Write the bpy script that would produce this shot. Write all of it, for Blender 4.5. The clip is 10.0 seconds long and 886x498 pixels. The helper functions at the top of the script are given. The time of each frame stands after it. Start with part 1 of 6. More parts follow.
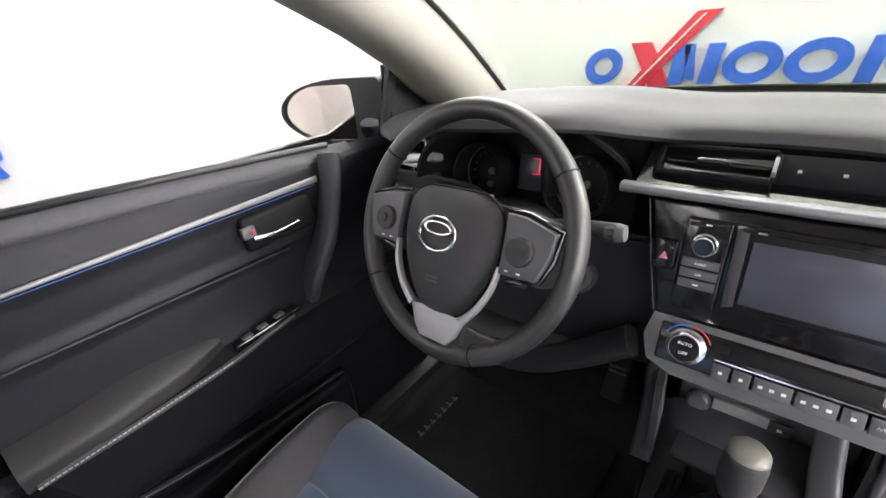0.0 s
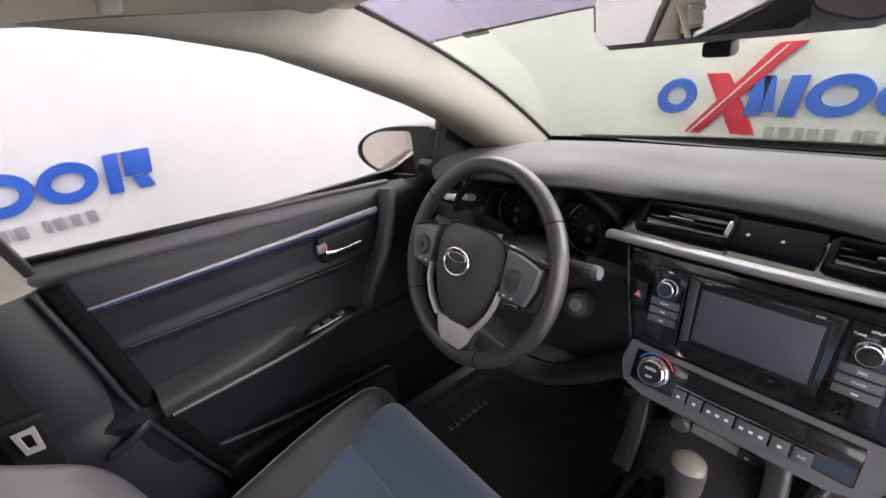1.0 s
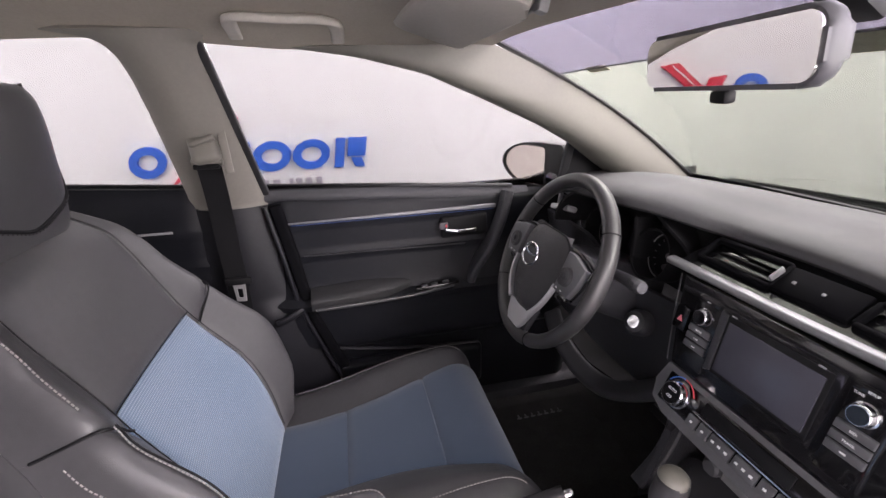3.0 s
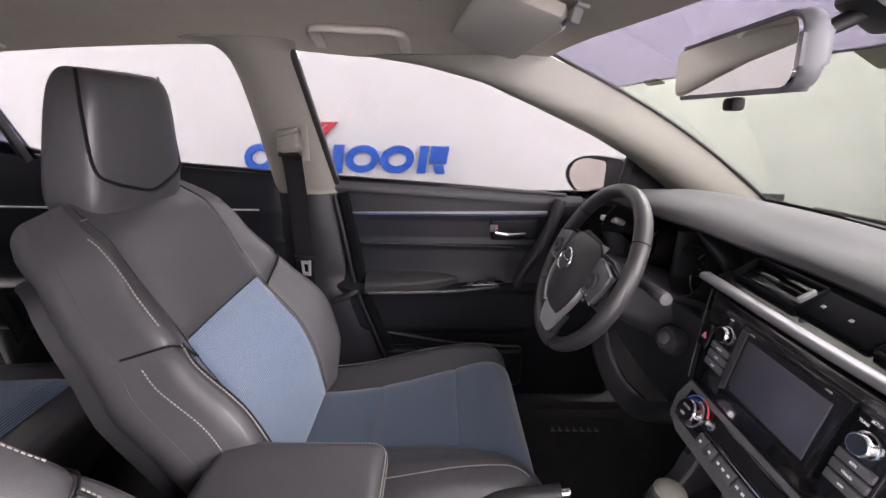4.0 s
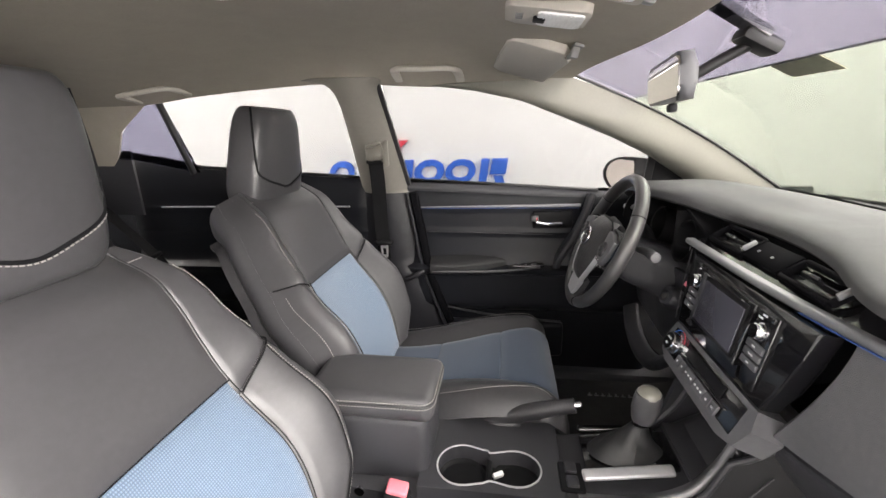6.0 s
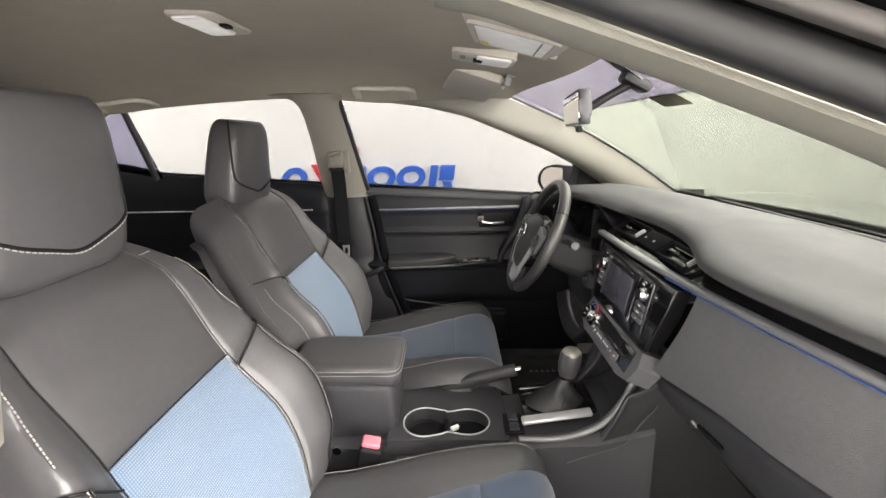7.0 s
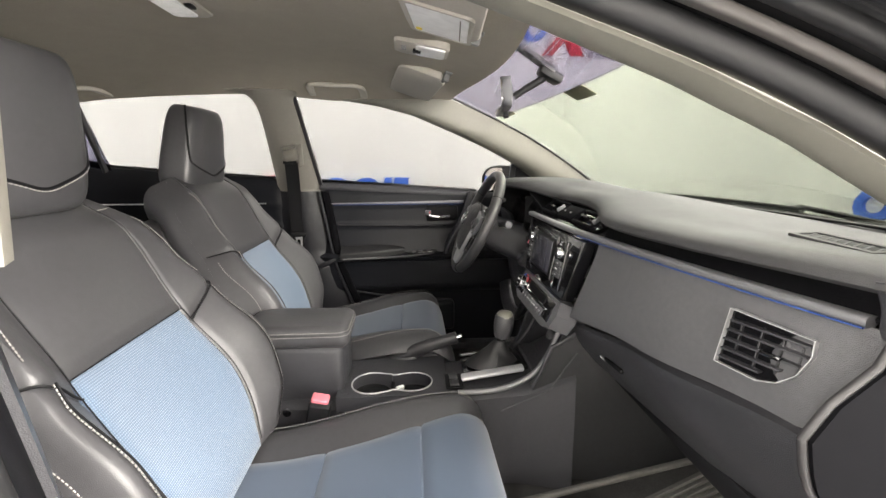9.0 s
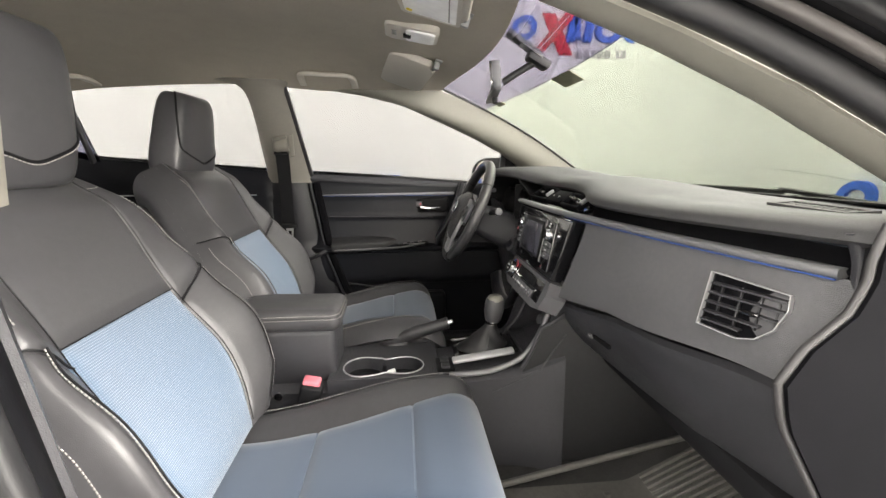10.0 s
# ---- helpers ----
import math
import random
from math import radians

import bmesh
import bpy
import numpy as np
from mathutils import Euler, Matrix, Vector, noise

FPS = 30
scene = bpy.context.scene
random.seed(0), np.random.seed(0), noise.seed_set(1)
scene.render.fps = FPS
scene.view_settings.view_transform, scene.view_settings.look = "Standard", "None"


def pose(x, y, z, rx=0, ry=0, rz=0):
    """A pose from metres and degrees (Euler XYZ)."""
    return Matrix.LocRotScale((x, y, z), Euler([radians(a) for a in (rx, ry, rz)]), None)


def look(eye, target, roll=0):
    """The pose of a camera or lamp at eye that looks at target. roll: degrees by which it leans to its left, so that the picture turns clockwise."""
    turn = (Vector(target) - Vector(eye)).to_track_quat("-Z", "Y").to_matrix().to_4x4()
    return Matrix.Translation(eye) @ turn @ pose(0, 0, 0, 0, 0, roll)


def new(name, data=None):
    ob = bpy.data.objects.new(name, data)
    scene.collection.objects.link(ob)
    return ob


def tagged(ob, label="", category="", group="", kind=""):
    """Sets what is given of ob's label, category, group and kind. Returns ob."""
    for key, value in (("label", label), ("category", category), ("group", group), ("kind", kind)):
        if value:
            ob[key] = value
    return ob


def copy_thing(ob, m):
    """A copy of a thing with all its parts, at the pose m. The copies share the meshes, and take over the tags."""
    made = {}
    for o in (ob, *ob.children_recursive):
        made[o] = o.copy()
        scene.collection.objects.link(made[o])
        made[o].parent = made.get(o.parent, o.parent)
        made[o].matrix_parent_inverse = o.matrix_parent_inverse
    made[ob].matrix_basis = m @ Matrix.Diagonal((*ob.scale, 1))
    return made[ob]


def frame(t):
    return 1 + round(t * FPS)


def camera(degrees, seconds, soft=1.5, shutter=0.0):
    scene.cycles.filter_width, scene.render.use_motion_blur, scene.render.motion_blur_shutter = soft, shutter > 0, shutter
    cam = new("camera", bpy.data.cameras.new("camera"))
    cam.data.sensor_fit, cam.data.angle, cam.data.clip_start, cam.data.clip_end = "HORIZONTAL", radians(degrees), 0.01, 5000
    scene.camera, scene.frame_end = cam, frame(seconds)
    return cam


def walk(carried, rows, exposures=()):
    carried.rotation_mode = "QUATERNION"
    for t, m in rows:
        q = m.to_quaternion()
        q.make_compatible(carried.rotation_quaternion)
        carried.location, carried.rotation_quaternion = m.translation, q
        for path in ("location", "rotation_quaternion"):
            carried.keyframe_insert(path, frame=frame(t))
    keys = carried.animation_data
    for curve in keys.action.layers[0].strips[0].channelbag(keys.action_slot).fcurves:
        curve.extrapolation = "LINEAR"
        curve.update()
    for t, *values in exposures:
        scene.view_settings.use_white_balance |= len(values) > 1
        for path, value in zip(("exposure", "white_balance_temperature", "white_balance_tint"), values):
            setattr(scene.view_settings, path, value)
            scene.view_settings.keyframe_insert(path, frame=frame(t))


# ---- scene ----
cam = camera(92.6, 10.0)
PATH = [
    (0, (-0.046, 0.323, 1.141), (-1.235, 1.641, 0.221), -5.9),
    (0.5, (0.034, 0.306, 1.202), (-1.233, 1.539, 0.266), -6.6),
    (1, (0.114, 0.29, 1.225), (-1.337, 1.384, 0.39), -6.6),
    (1.5, (0.198, 0.274, 1.239), (-1.425, 1.128, 0.441), -5.4),
    (2, (0.249, 0.286, 1.243), (-1.433, 1.016, 0.444), -4.8),
    (2.5, (0.302, 0.309, 1.231), (-1.457, 0.898, 0.482), -3.2),
    (4, (0.435, 0.427, 1.194), (-1.463, 0.452, 0.564), 0.9),
    (4.5, (0.466, 0.455, 1.184), (-1.429, 0.29, 0.566), 1.1),
    (5, (0.511, 0.483, 1.169), (-1.338, 0.078, 0.523), -1.1),
    (5.2, (0.538, 0.494, 1.159), (-1.3, 0.035, 0.519), -2.1),
    (6.3, (0.782, 0.479, 1.190), (-1.135, 0.269, 0.658), -1.6),
    (6.5, (0.814, 0.491, 1.189), (-1.105, 0.318, 0.653), -1.5),
    (7, (0.893, 0.478, 1.202), (-1.034, 0.426, 0.67), -1.1),
    (7.5, (0.959, 0.465, 1.179), (-0.98, 0.507, 0.689), -0.3),
    (8, (0.987, 0.489, 1.152), (-0.957, 0.584, 0.692), 0.0),
    (8.5, (1.011, 0.504, 1.129), (-0.936, 0.63, 0.692), 0.0),
    (9, (1.028, 0.508, 1.097), (-0.923, 0.659, 0.681), -0.0),
    (9.5, (1.041, 0.505, 1.073), (-0.909, 0.686, 0.668), 0.1),
    (10, (1.049, 0.508, 1.052), (-0.9, 0.699, 0.65), 0.0),
]
EXPOSURES = [(0.0, 2.28, 6500, 14), (0.7, 2.08, 6500, 16), (1.5, 1.60, 6530, 23), (4.0, 1.54, 6530, 23), (5.2, 1.60, 6560, 20), (6.4, 1.74, 6900, 10), (7.5, 1.67, 6930, 10), (10.0, 1.54, 6960, 9)]
walk(cam, [(t, look(eye, target, roll)) for t, eye, target, roll in PATH], EXPOSURES)
# world, added studio light
world = bpy.data.worlds.new("studio_world")
scene.world = world
world.use_nodes = True
world.node_tree.nodes["Background"].inputs[0].default_value = (0.9, 0.93, 1.0, 1)
world.node_tree.nodes["Background"].inputs[1].default_value = 0.25


# unseen area lamps, added to light the cabin and the booth walls
def softbox(name, x, y, z, sx, sy, power, colour=(1.0, 0.98, 0.96), aim=None):
    lamp = bpy.data.lights.new(name, "AREA")
    lamp.shape, lamp.size, lamp.size_y, lamp.energy, lamp.color = "RECTANGLE", sx, sy, power, colour
    ob = new(name, lamp)
    ob.matrix_world = look((x, y, z), aim or (x, y + 0.001, 0))
    return tagged(ob, "added area lamp out of view, lights the cabin and booth", "lamp", kind="structure")


softbox("ceiling_fill_lamp", -1.6, 0.3, 2.96, 0.9, 5.0, 16)
softbox("ceiling_fill_lamp", 2.4, 0.4, 2.96, 1.2, 5.0, 34)
softbox("ceiling_fill_lamp", 0.2, 2.3, 2.96, 3.6, 0.8, 34)
softbox("ceiling_fill_lamp", 0.0, -2.6, 2.96, 3.4, 0.9, 46)
# lamps added before the walls, out of view, to brighten seats, dash and doors
softbox("wall_fill_lamp", 1.75, 2.90, 1.60, 2.75, 2.6, 260, aim=(0.1, 0.2, 1.1))
softbox("wall_fill_lamp", -0.9, 2.86, 2.64, 3.4, 0.56, 62, aim=(0.0, 0.0, 0.95))
softbox("wall_fill_lamp", 3.45, -1.2, 1.80, 4.8, 2.1, 36, aim=(0.3, 0.7, 0.95))
softbox("wall_fill_lamp", 0.3, -3.85, 1.55, 5.6, 2.5, 150, aim=(-0.1, 0.9, 0.95))


# ---------------------------------------------------------------- materials
def material(name, colour, rough=0.5, metal=0.0, vary=0.12, scale=40.0, bump=0.0, bump_scale=400.0, coat=0.0, spec=0.5, stain=0.0, sheen=0.0):
    """A principled surface with fine grain, broad variation and relief."""
    m = bpy.data.materials.new(name)
    m.use_nodes = True
    nt = m.node_tree
    b = nt.nodes["Principled BSDF"]
    b.inputs["Roughness"].default_value, b.inputs["Metallic"].default_value = rough, metal
    b.inputs["Coat Weight"].default_value, b.inputs["Specular IOR Level"].default_value = coat, spec
    b.inputs["Coat Roughness"].default_value = 0.06 if coat > 0.35 else 0.3
    b.inputs["Sheen Weight"].default_value = sheen
    co = nt.nodes.new("ShaderNodeTexCoord")
    n1, n2 = nt.nodes.new("ShaderNodeTexNoise"), nt.nodes.new("ShaderNodeTexNoise")
    n1.inputs["Scale"].default_value, n2.inputs["Scale"].default_value = scale, scale / 11
    n1.inputs["Detail"].default_value = n2.inputs["Detail"].default_value = 5
    for n in (n1, n2):
        nt.links.new(co.outputs["Object"], n.inputs["Vector"])
    add = nt.nodes.new("ShaderNodeMath")
    add.operation = "ADD"
    nt.links.new(n1.outputs["Fac"], add.inputs[0])
    nt.links.new(n2.outputs["Fac"], add.inputs[1])
    ramp = nt.nodes.new("ShaderNodeMapRange")
    ramp.inputs["From Min"].default_value, ramp.inputs["From Max"].default_value = 0.7, 1.3
    ramp.inputs["To Min"].default_value, ramp.inputs["To Max"].default_value = 1 - vary, 1 + vary
    nt.links.new(add.outputs[0], ramp.inputs["Value"])
    mul = nt.nodes.new("ShaderNodeVectorMath")
    mul.operation = "SCALE"
    mul.inputs[0].default_value = colour
    nt.links.new(ramp.outputs[0], mul.inputs["Scale"])
    nt.links.new(mul.outputs[0], b.inputs["Base Color"])
    rr = nt.nodes.new("ShaderNodeMapRange")
    rr.inputs["From Min"].default_value, rr.inputs["From Max"].default_value = 0.35, 0.65
    rr.inputs["To Min"].default_value, rr.inputs["To Max"].default_value = max(rough - 0.04, 0.02), min(rough + 0.04 + stain, 1)
    nt.links.new(n2.outputs["Fac"], rr.inputs["Value"])
    nt.links.new(rr.outputs[0], b.inputs["Roughness"])
    if bump:
        v = nt.nodes.new("ShaderNodeTexVoronoi")
        v.inputs["Scale"].default_value = bump_scale
        nt.links.new(co.outputs["Object"], v.inputs["Vector"])
        bp = nt.nodes.new("ShaderNodeBump")
        bp.inputs["Strength"].default_value, bp.inputs["Distance"].default_value = bump, 0.0012
        nt.links.new(v.outputs["Distance"], bp.inputs["Height"])
        nt.links.new(bp.outputs[0], b.inputs["Normal"])
    return m


def weave(name, light, dark, pitch, ribs=False):
    """Knitted seat fabric: small lighter dots over a darker ground, or fine ribs in one direction."""
    m = material(name, light, 0.85, vary=0.08, scale=60, sheen=0.3)
    nt = m.node_tree
    b = nt.nodes["Principled BSDF"]
    co = nt.nodes.new("ShaderNodeTexCoord")
    waves = []
    for turn, k in ((0.0, 1.0), (radians(90), 1.0)):
        mp = nt.nodes.new("ShaderNodeMapping")
        mp.inputs["Rotation"].default_value = (0, 0, turn)
        nt.links.new(co.outputs["UV"], mp.inputs["Vector"])
        w = nt.nodes.new("ShaderNodeTexWave")
        w.inputs["Scale"].default_value, w.inputs["Distortion"].default_value = pitch * k, 0.15
        nt.links.new(mp.outputs[0], w.inputs["Vector"])
        waves.append(w)
    mx = nt.nodes.new("ShaderNodeMath")
    mx.operation = "MULTIPLY"
    nt.links.new(waves[0].outputs["Fac"], mx.inputs[0])
    if ribs:
        mx.inputs[1].default_value = 1.0
    else:
        nt.links.new(waves[1].outputs["Fac"], mx.inputs[1])
    mix = nt.nodes.new("ShaderNodeMix")
    mix.data_type = "RGBA"
    old = b.inputs["Base Color"].links[0].from_socket
    mix.inputs[6].default_value = (*dark, 1)
    nt.links.new(old, mix.inputs[7])
    nt.links.new(mx.outputs[0], mix.inputs[0])
    nt.links.new(mix.outputs[2], b.inputs["Base Color"])
    bp = nt.nodes.new("ShaderNodeBump")
    bp.inputs["Strength"].default_value, bp.inputs["Distance"].default_value = 0.6, 0.0015
    nt.links.new(mx.outputs[0], bp.inputs["Height"])
    nt.links.new(bp.outputs[0], b.inputs["Normal"])
    return m


def glass(name, tint, band=None):
    """Clear pane: passes light with a tint, reflects by Fresnel. band: a darker tint for the sun strip."""
    m = bpy.data.materials.new(name)
    m.use_nodes = True
    nt = m.node_tree
    out = nt.nodes["Material Output"]
    nt.nodes.remove(nt.nodes["Principled BSDF"])
    tr, gl, lw, pw, sc, mix = (nt.nodes.new(k) for k in ("ShaderNodeBsdfTransparent", "ShaderNodeBsdfGlossy", "ShaderNodeLayerWeight", "ShaderNodeMath", "ShaderNodeMath", "ShaderNodeMixShader"))
    tr.inputs[0].default_value = (*tint, 1)
    gl.inputs["Roughness"].default_value = 0.02
    pw.operation, sc.operation = "POWER", "MULTIPLY_ADD"
    pw.inputs[1].default_value, sc.inputs[1].default_value, sc.inputs[2].default_value = 4.0, 0.5, 0.02
    nt.links.new(lw.outputs["Facing"], pw.inputs[0])
    nt.links.new(pw.outputs[0], sc.inputs[0])
    nt.links.new(sc.outputs[0], mix.inputs[0])
    nt.links.new(tr.outputs[0], mix.inputs[1])
    nt.links.new(gl.outputs[0], mix.inputs[2])
    nt.links.new(mix.outputs[0], out.inputs[0])
    return m


LEATHER = material("black_leather", (0.047, 0.0462, 0.0495), 0.37, vary=0.09, scale=90, bump=0.12, bump_scale=900, spec=0.48, coat=0.03)
# LEATHER in a darker tone; shade on seat sides and bench is in this colour
LEATHER_SIDE = material("black_leather_dark", (0.022, 0.0215, 0.024), 0.40, vary=0.2, scale=80, bump=0.15, bump_scale=800, spec=0.5)
BLUE = weave("blue_knit_fabric", (0.160, 0.223, 0.308), (0.072, 0.108, 0.163), 88)
THREAD = material("pale_thread", (0.27, 0.26, 0.25), 0.8)
DASH = material("dash_soft_plastic", (0.078, 0.078, 0.083), 0.60, vary=0.1, scale=120, bump=0.35, bump_scale=900, spec=0.35)
# DASH darkened for the top pad, to offset the strong light falling there
DASH_DIM = material("dash_plastic_dim", (0.046, 0.046, 0.048), 0.58, vary=0.1, scale=120, bump=0.35, bump_scale=900, spec=0.35)
PANEL = material("dark_grained_plastic", (0.029, 0.029, 0.033), 0.42, vary=0.12, scale=110, bump=0.4, bump_scale=900, spec=0.45)
DOORP = material("door_black_plastic", (0.009, 0.0095, 0.012), 0.33, vary=0.1, scale=100, bump=0.1, bump_scale=900, spec=0.22)
DEEP = material("deep_black_plastic", (0.006, 0.006, 0.007), 0.6, spec=0.2)
MATTE = material("matte_black_plastic", (0.004, 0.004, 0.005), 0.85, spec=0.05)
GLOSS = material("piano_black", (0.006, 0.006, 0.007), 0.12, vary=0.1, coat=0.8)
SILVER = material("satin_silver", (0.47, 0.47, 0.48), 0.38, metal=0.5, vary=0.05)
STRIP = material("brushed_silver_trim", (0.22, 0.22, 0.23), 0.44, metal=0.6, vary=0.06)
# grey of the console rail, lightened to carry part of its highlight
RAIL = material("smooth_grey_plastic", (0.12, 0.12, 0.125), 0.34, vary=0.06, spec=0.7)
CHROME = material("chrome", (0.8, 0.8, 0.82), 0.12, metal=1.0, vary=0.03)
TINTED = material("blue_film_edge", (0.03, 0.07, 0.25), 0.3)
LINER = material("headliner_cloth", (0.33, 0.30, 0.253), 0.95, vary=0.06, scale=220, bump=0.25, bump_scale=1200)
CREAM = material("pillar_cream_plastic", (0.185, 0.174, 0.152), 0.6, vary=0.05, scale=150, bump=0.3, bump_scale=1000)
BEIGE = material("pillar_beige_plastic", (0.155, 0.150, 0.128), 0.6, vary=0.05, scale=150, bump=0.3, bump_scale=1000)
GUIDE = material("belt_guide_plastic", (0.15, 0.142, 0.122), 0.5, vary=0.06, spec=0.5)
OLIVE = material("satin_olive_plastic", (0.20, 0.193, 0.165), 0.42, vary=0.06, spec=0.6)
VINYL = material("visor_vinyl", (0.45, 0.425, 0.38), 0.7, vary=0.05, scale=150, bump=0.3, bump_scale=900)
RIBBED = weave("blue_ribbed_fabric", (0.160, 0.235, 0.330), (0.036, 0.058, 0.096), 62, True)
LENS = material("lamp_lens_plastic", (0.82, 0.82, 0.82), 0.3)
CARPET = material("black_carpet", (0.034, 0.033, 0.033), 1.0, vary=0.35, scale=260, bump=0.8, bump_scale=600)
RUBBER = material("rubber_mat", (0.024, 0.023, 0.024), 0.5, vary=0.15, scale=90)
MATR = material("grey_rubber_mat", (0.080, 0.077, 0.072), 0.55, vary=0.2, scale=90)
SOFT_BLACK = material("soft_black_leather", (0.012, 0.012, 0.013), 0.5, vary=0.2, scale=90, bump=0.15, bump_scale=800, spec=0.4)
SEAL = material("rubber_seal", (0.012, 0.012, 0.013), 0.45)
FLANGE = material("grey_flange_rubber", (0.065, 0.06, 0.057), 0.4, vary=0.1)
PAINT = material("dark_body_paint", (0.02, 0.021, 0.024), 0.2, metal=0.3, vary=0.04, coat=1.0)
WEBBING = material("belt_webbing", (0.007, 0.007, 0.008), 0.8, vary=0.2, scale=300, bump=0.3, bump_scale=1500, spec=0.2)
RED = material("red_plastic", (0.6, 0.06, 0.08), 0.4)
PINK = material("worn_red_plastic", (0.62, 0.16, 0.2), 0.45)
BLUEDOT = material("blue_print", (0.05, 0.2, 0.7), 0.5)
PILLAR = material("black_pillar_plastic", (0.013, 0.013, 0.016), 0.34, vary=0.12, scale=110, bump=0.15, bump_scale=900, spec=0.40)
POD = material("grey_satin_plastic", (0.088, 0.088, 0.094), 0.42, vary=0.1, scale=110, bump=0.25, bump_scale=900, spec=0.5)
KEY = material("key_plastic", (0.085, 0.085, 0.091), 0.40, vary=0.08)
GREY = material("grey_plastic", (0.22, 0.22, 0.22), 0.5)
PRINT = material("white_print", (0.75, 0.75, 0.76), 0.6)
SCREEN = material("unlit_screen", (0.055, 0.055, 0.07), 0.22, vary=0.05, coat=0.4)
SIDE_MIRROR = material("warm_mirror_glass", (0.80, 0.72, 0.67), 0.01, metal=1.0, vary=0.0)
MIRROR = material("mirror_glass", (0.80, 0.78, 0.77), 0.01, metal=1.0, vary=0.0)
WALL = material("booth_white_paint", (0.82, 0.815, 0.81), 0.7, vary=0.03, scale=6)
FLOORM = material("booth_floor_paint", (0.20, 0.20, 0.205), 0.4, vary=0.05, scale=5)
LOGO_BLUE = material("logo_blue", (0.03, 0.13, 0.62), 0.5, vary=0.08)
LOGO_RED = material("logo_red", (0.62, 0.02, 0.05), 0.5, vary=0.08)
LOGO_GREY = material("logo_grey", (0.36, 0.34, 0.38), 0.6)
LOGO_SHADE = material("logo_drop_shade", (0.55, 0.53, 0.6), 0.6)
YELLOW = material("yellow_label", (0.7, 0.55, 0.05), 0.6)
STICKER = material("beige_sticker", (0.78, 0.72, 0.55), 0.7, vary=0.2, scale=150)
# tints are darker than real glass, to dim the bright walls behind the panes
GLASS = glass("side_glass", (0.45, 0.455, 0.455))
GLASS_FRONT = glass("windscreen_glass", (0.43, 0.455, 0.42))
GLASS_BAND = glass("sun_strip_glass", (0.32, 0.315, 0.355))
GLASS_DARK = glass("privacy_glass", (0.27, 0.27, 0.315))


# ---------------------------------------------------------------- mesh tools
def part(name, bm, mat, parent=None, label="", angle=38, matrix=None):
    """Links a bmesh as one mesh object under a thing or a part."""
    if matrix is not None:
        bmesh.ops.transform(bm, matrix=matrix, verts=bm.verts)
    bmesh.ops.recalc_face_normals(bm, faces=bm.faces)
    me = bpy.data.meshes.new(name)
    bm.to_mesh(me)
    bm.free()
    me.materials.append(mat)
    for p in me.polygons:
        p.use_smooth = True
    me.set_sharp_from_angle(angle=radians(angle))
    ob = new(name, me)
    if parent is not None:
        ob.parent = parent
    if label:
        ob["label"] = label
    return ob


def lettering(word, height):
    """A word as thin solid letters, centred, facing -y."""
    cu = bpy.data.curves.new("lettering", "FONT")
    cu.body = word
    cu.size = height * 1.4
    cu.align_x = "CENTER"
    cu.align_y = "CENTER"
    cu.extrude = 0.0003
    cu.resolution_u = 2
    ob = bpy.data.objects.new("lettering", cu)
    bpy.context.scene.collection.objects.link(ob)
    me = bpy.data.meshes.new_from_object(ob.evaluated_get(bpy.context.evaluated_depsgraph_get()))
    bm = bmesh.new()
    bm.from_mesh(me)
    bpy.data.objects.remove(ob)
    bpy.data.curves.remove(cu)
    bpy.data.meshes.remove(me)
    bmesh.ops.transform(bm, matrix=at(0, 0, 0, 90, 0, 0), verts=bm.verts)
    return bm


def thing(name, label, category, x=0, y=0, z=0, group="", kind="", rz=0):
    ob = new(name)
    ob.matrix_basis = pose(x, y, z, 0, 0, rz)
    return tagged(ob, label, category, group, kind)


def join(*bms):
    out = bmesh.new()
    for b in bms:
        me = bpy.data.meshes.new("tmp")
        b.to_mesh(me)
        b.free()
        out.from_mesh(me)
        bpy.data.meshes.remove(me)
    return out


def rbox(sx, sy, sz, r=0.004, seg=2, m=None):
    bm = bmesh.new()
    bmesh.ops.create_cube(bm, size=1, matrix=Matrix.Diagonal((sx, sy, sz, 1)))
    if r:
        bmesh.ops.bevel(bm, geom=bm.edges[:], offset=min(r, 0.49 * min(sx, sy, sz)), segments=seg, affect="EDGES", profile=0.5)
    if m is not None:
        bmesh.ops.transform(bm, matrix=m, verts=bm.verts)
    return bm


def at(x, y, z, rx=0, ry=0, rz=0):
    return pose(x, y, z, rx, ry, rz)


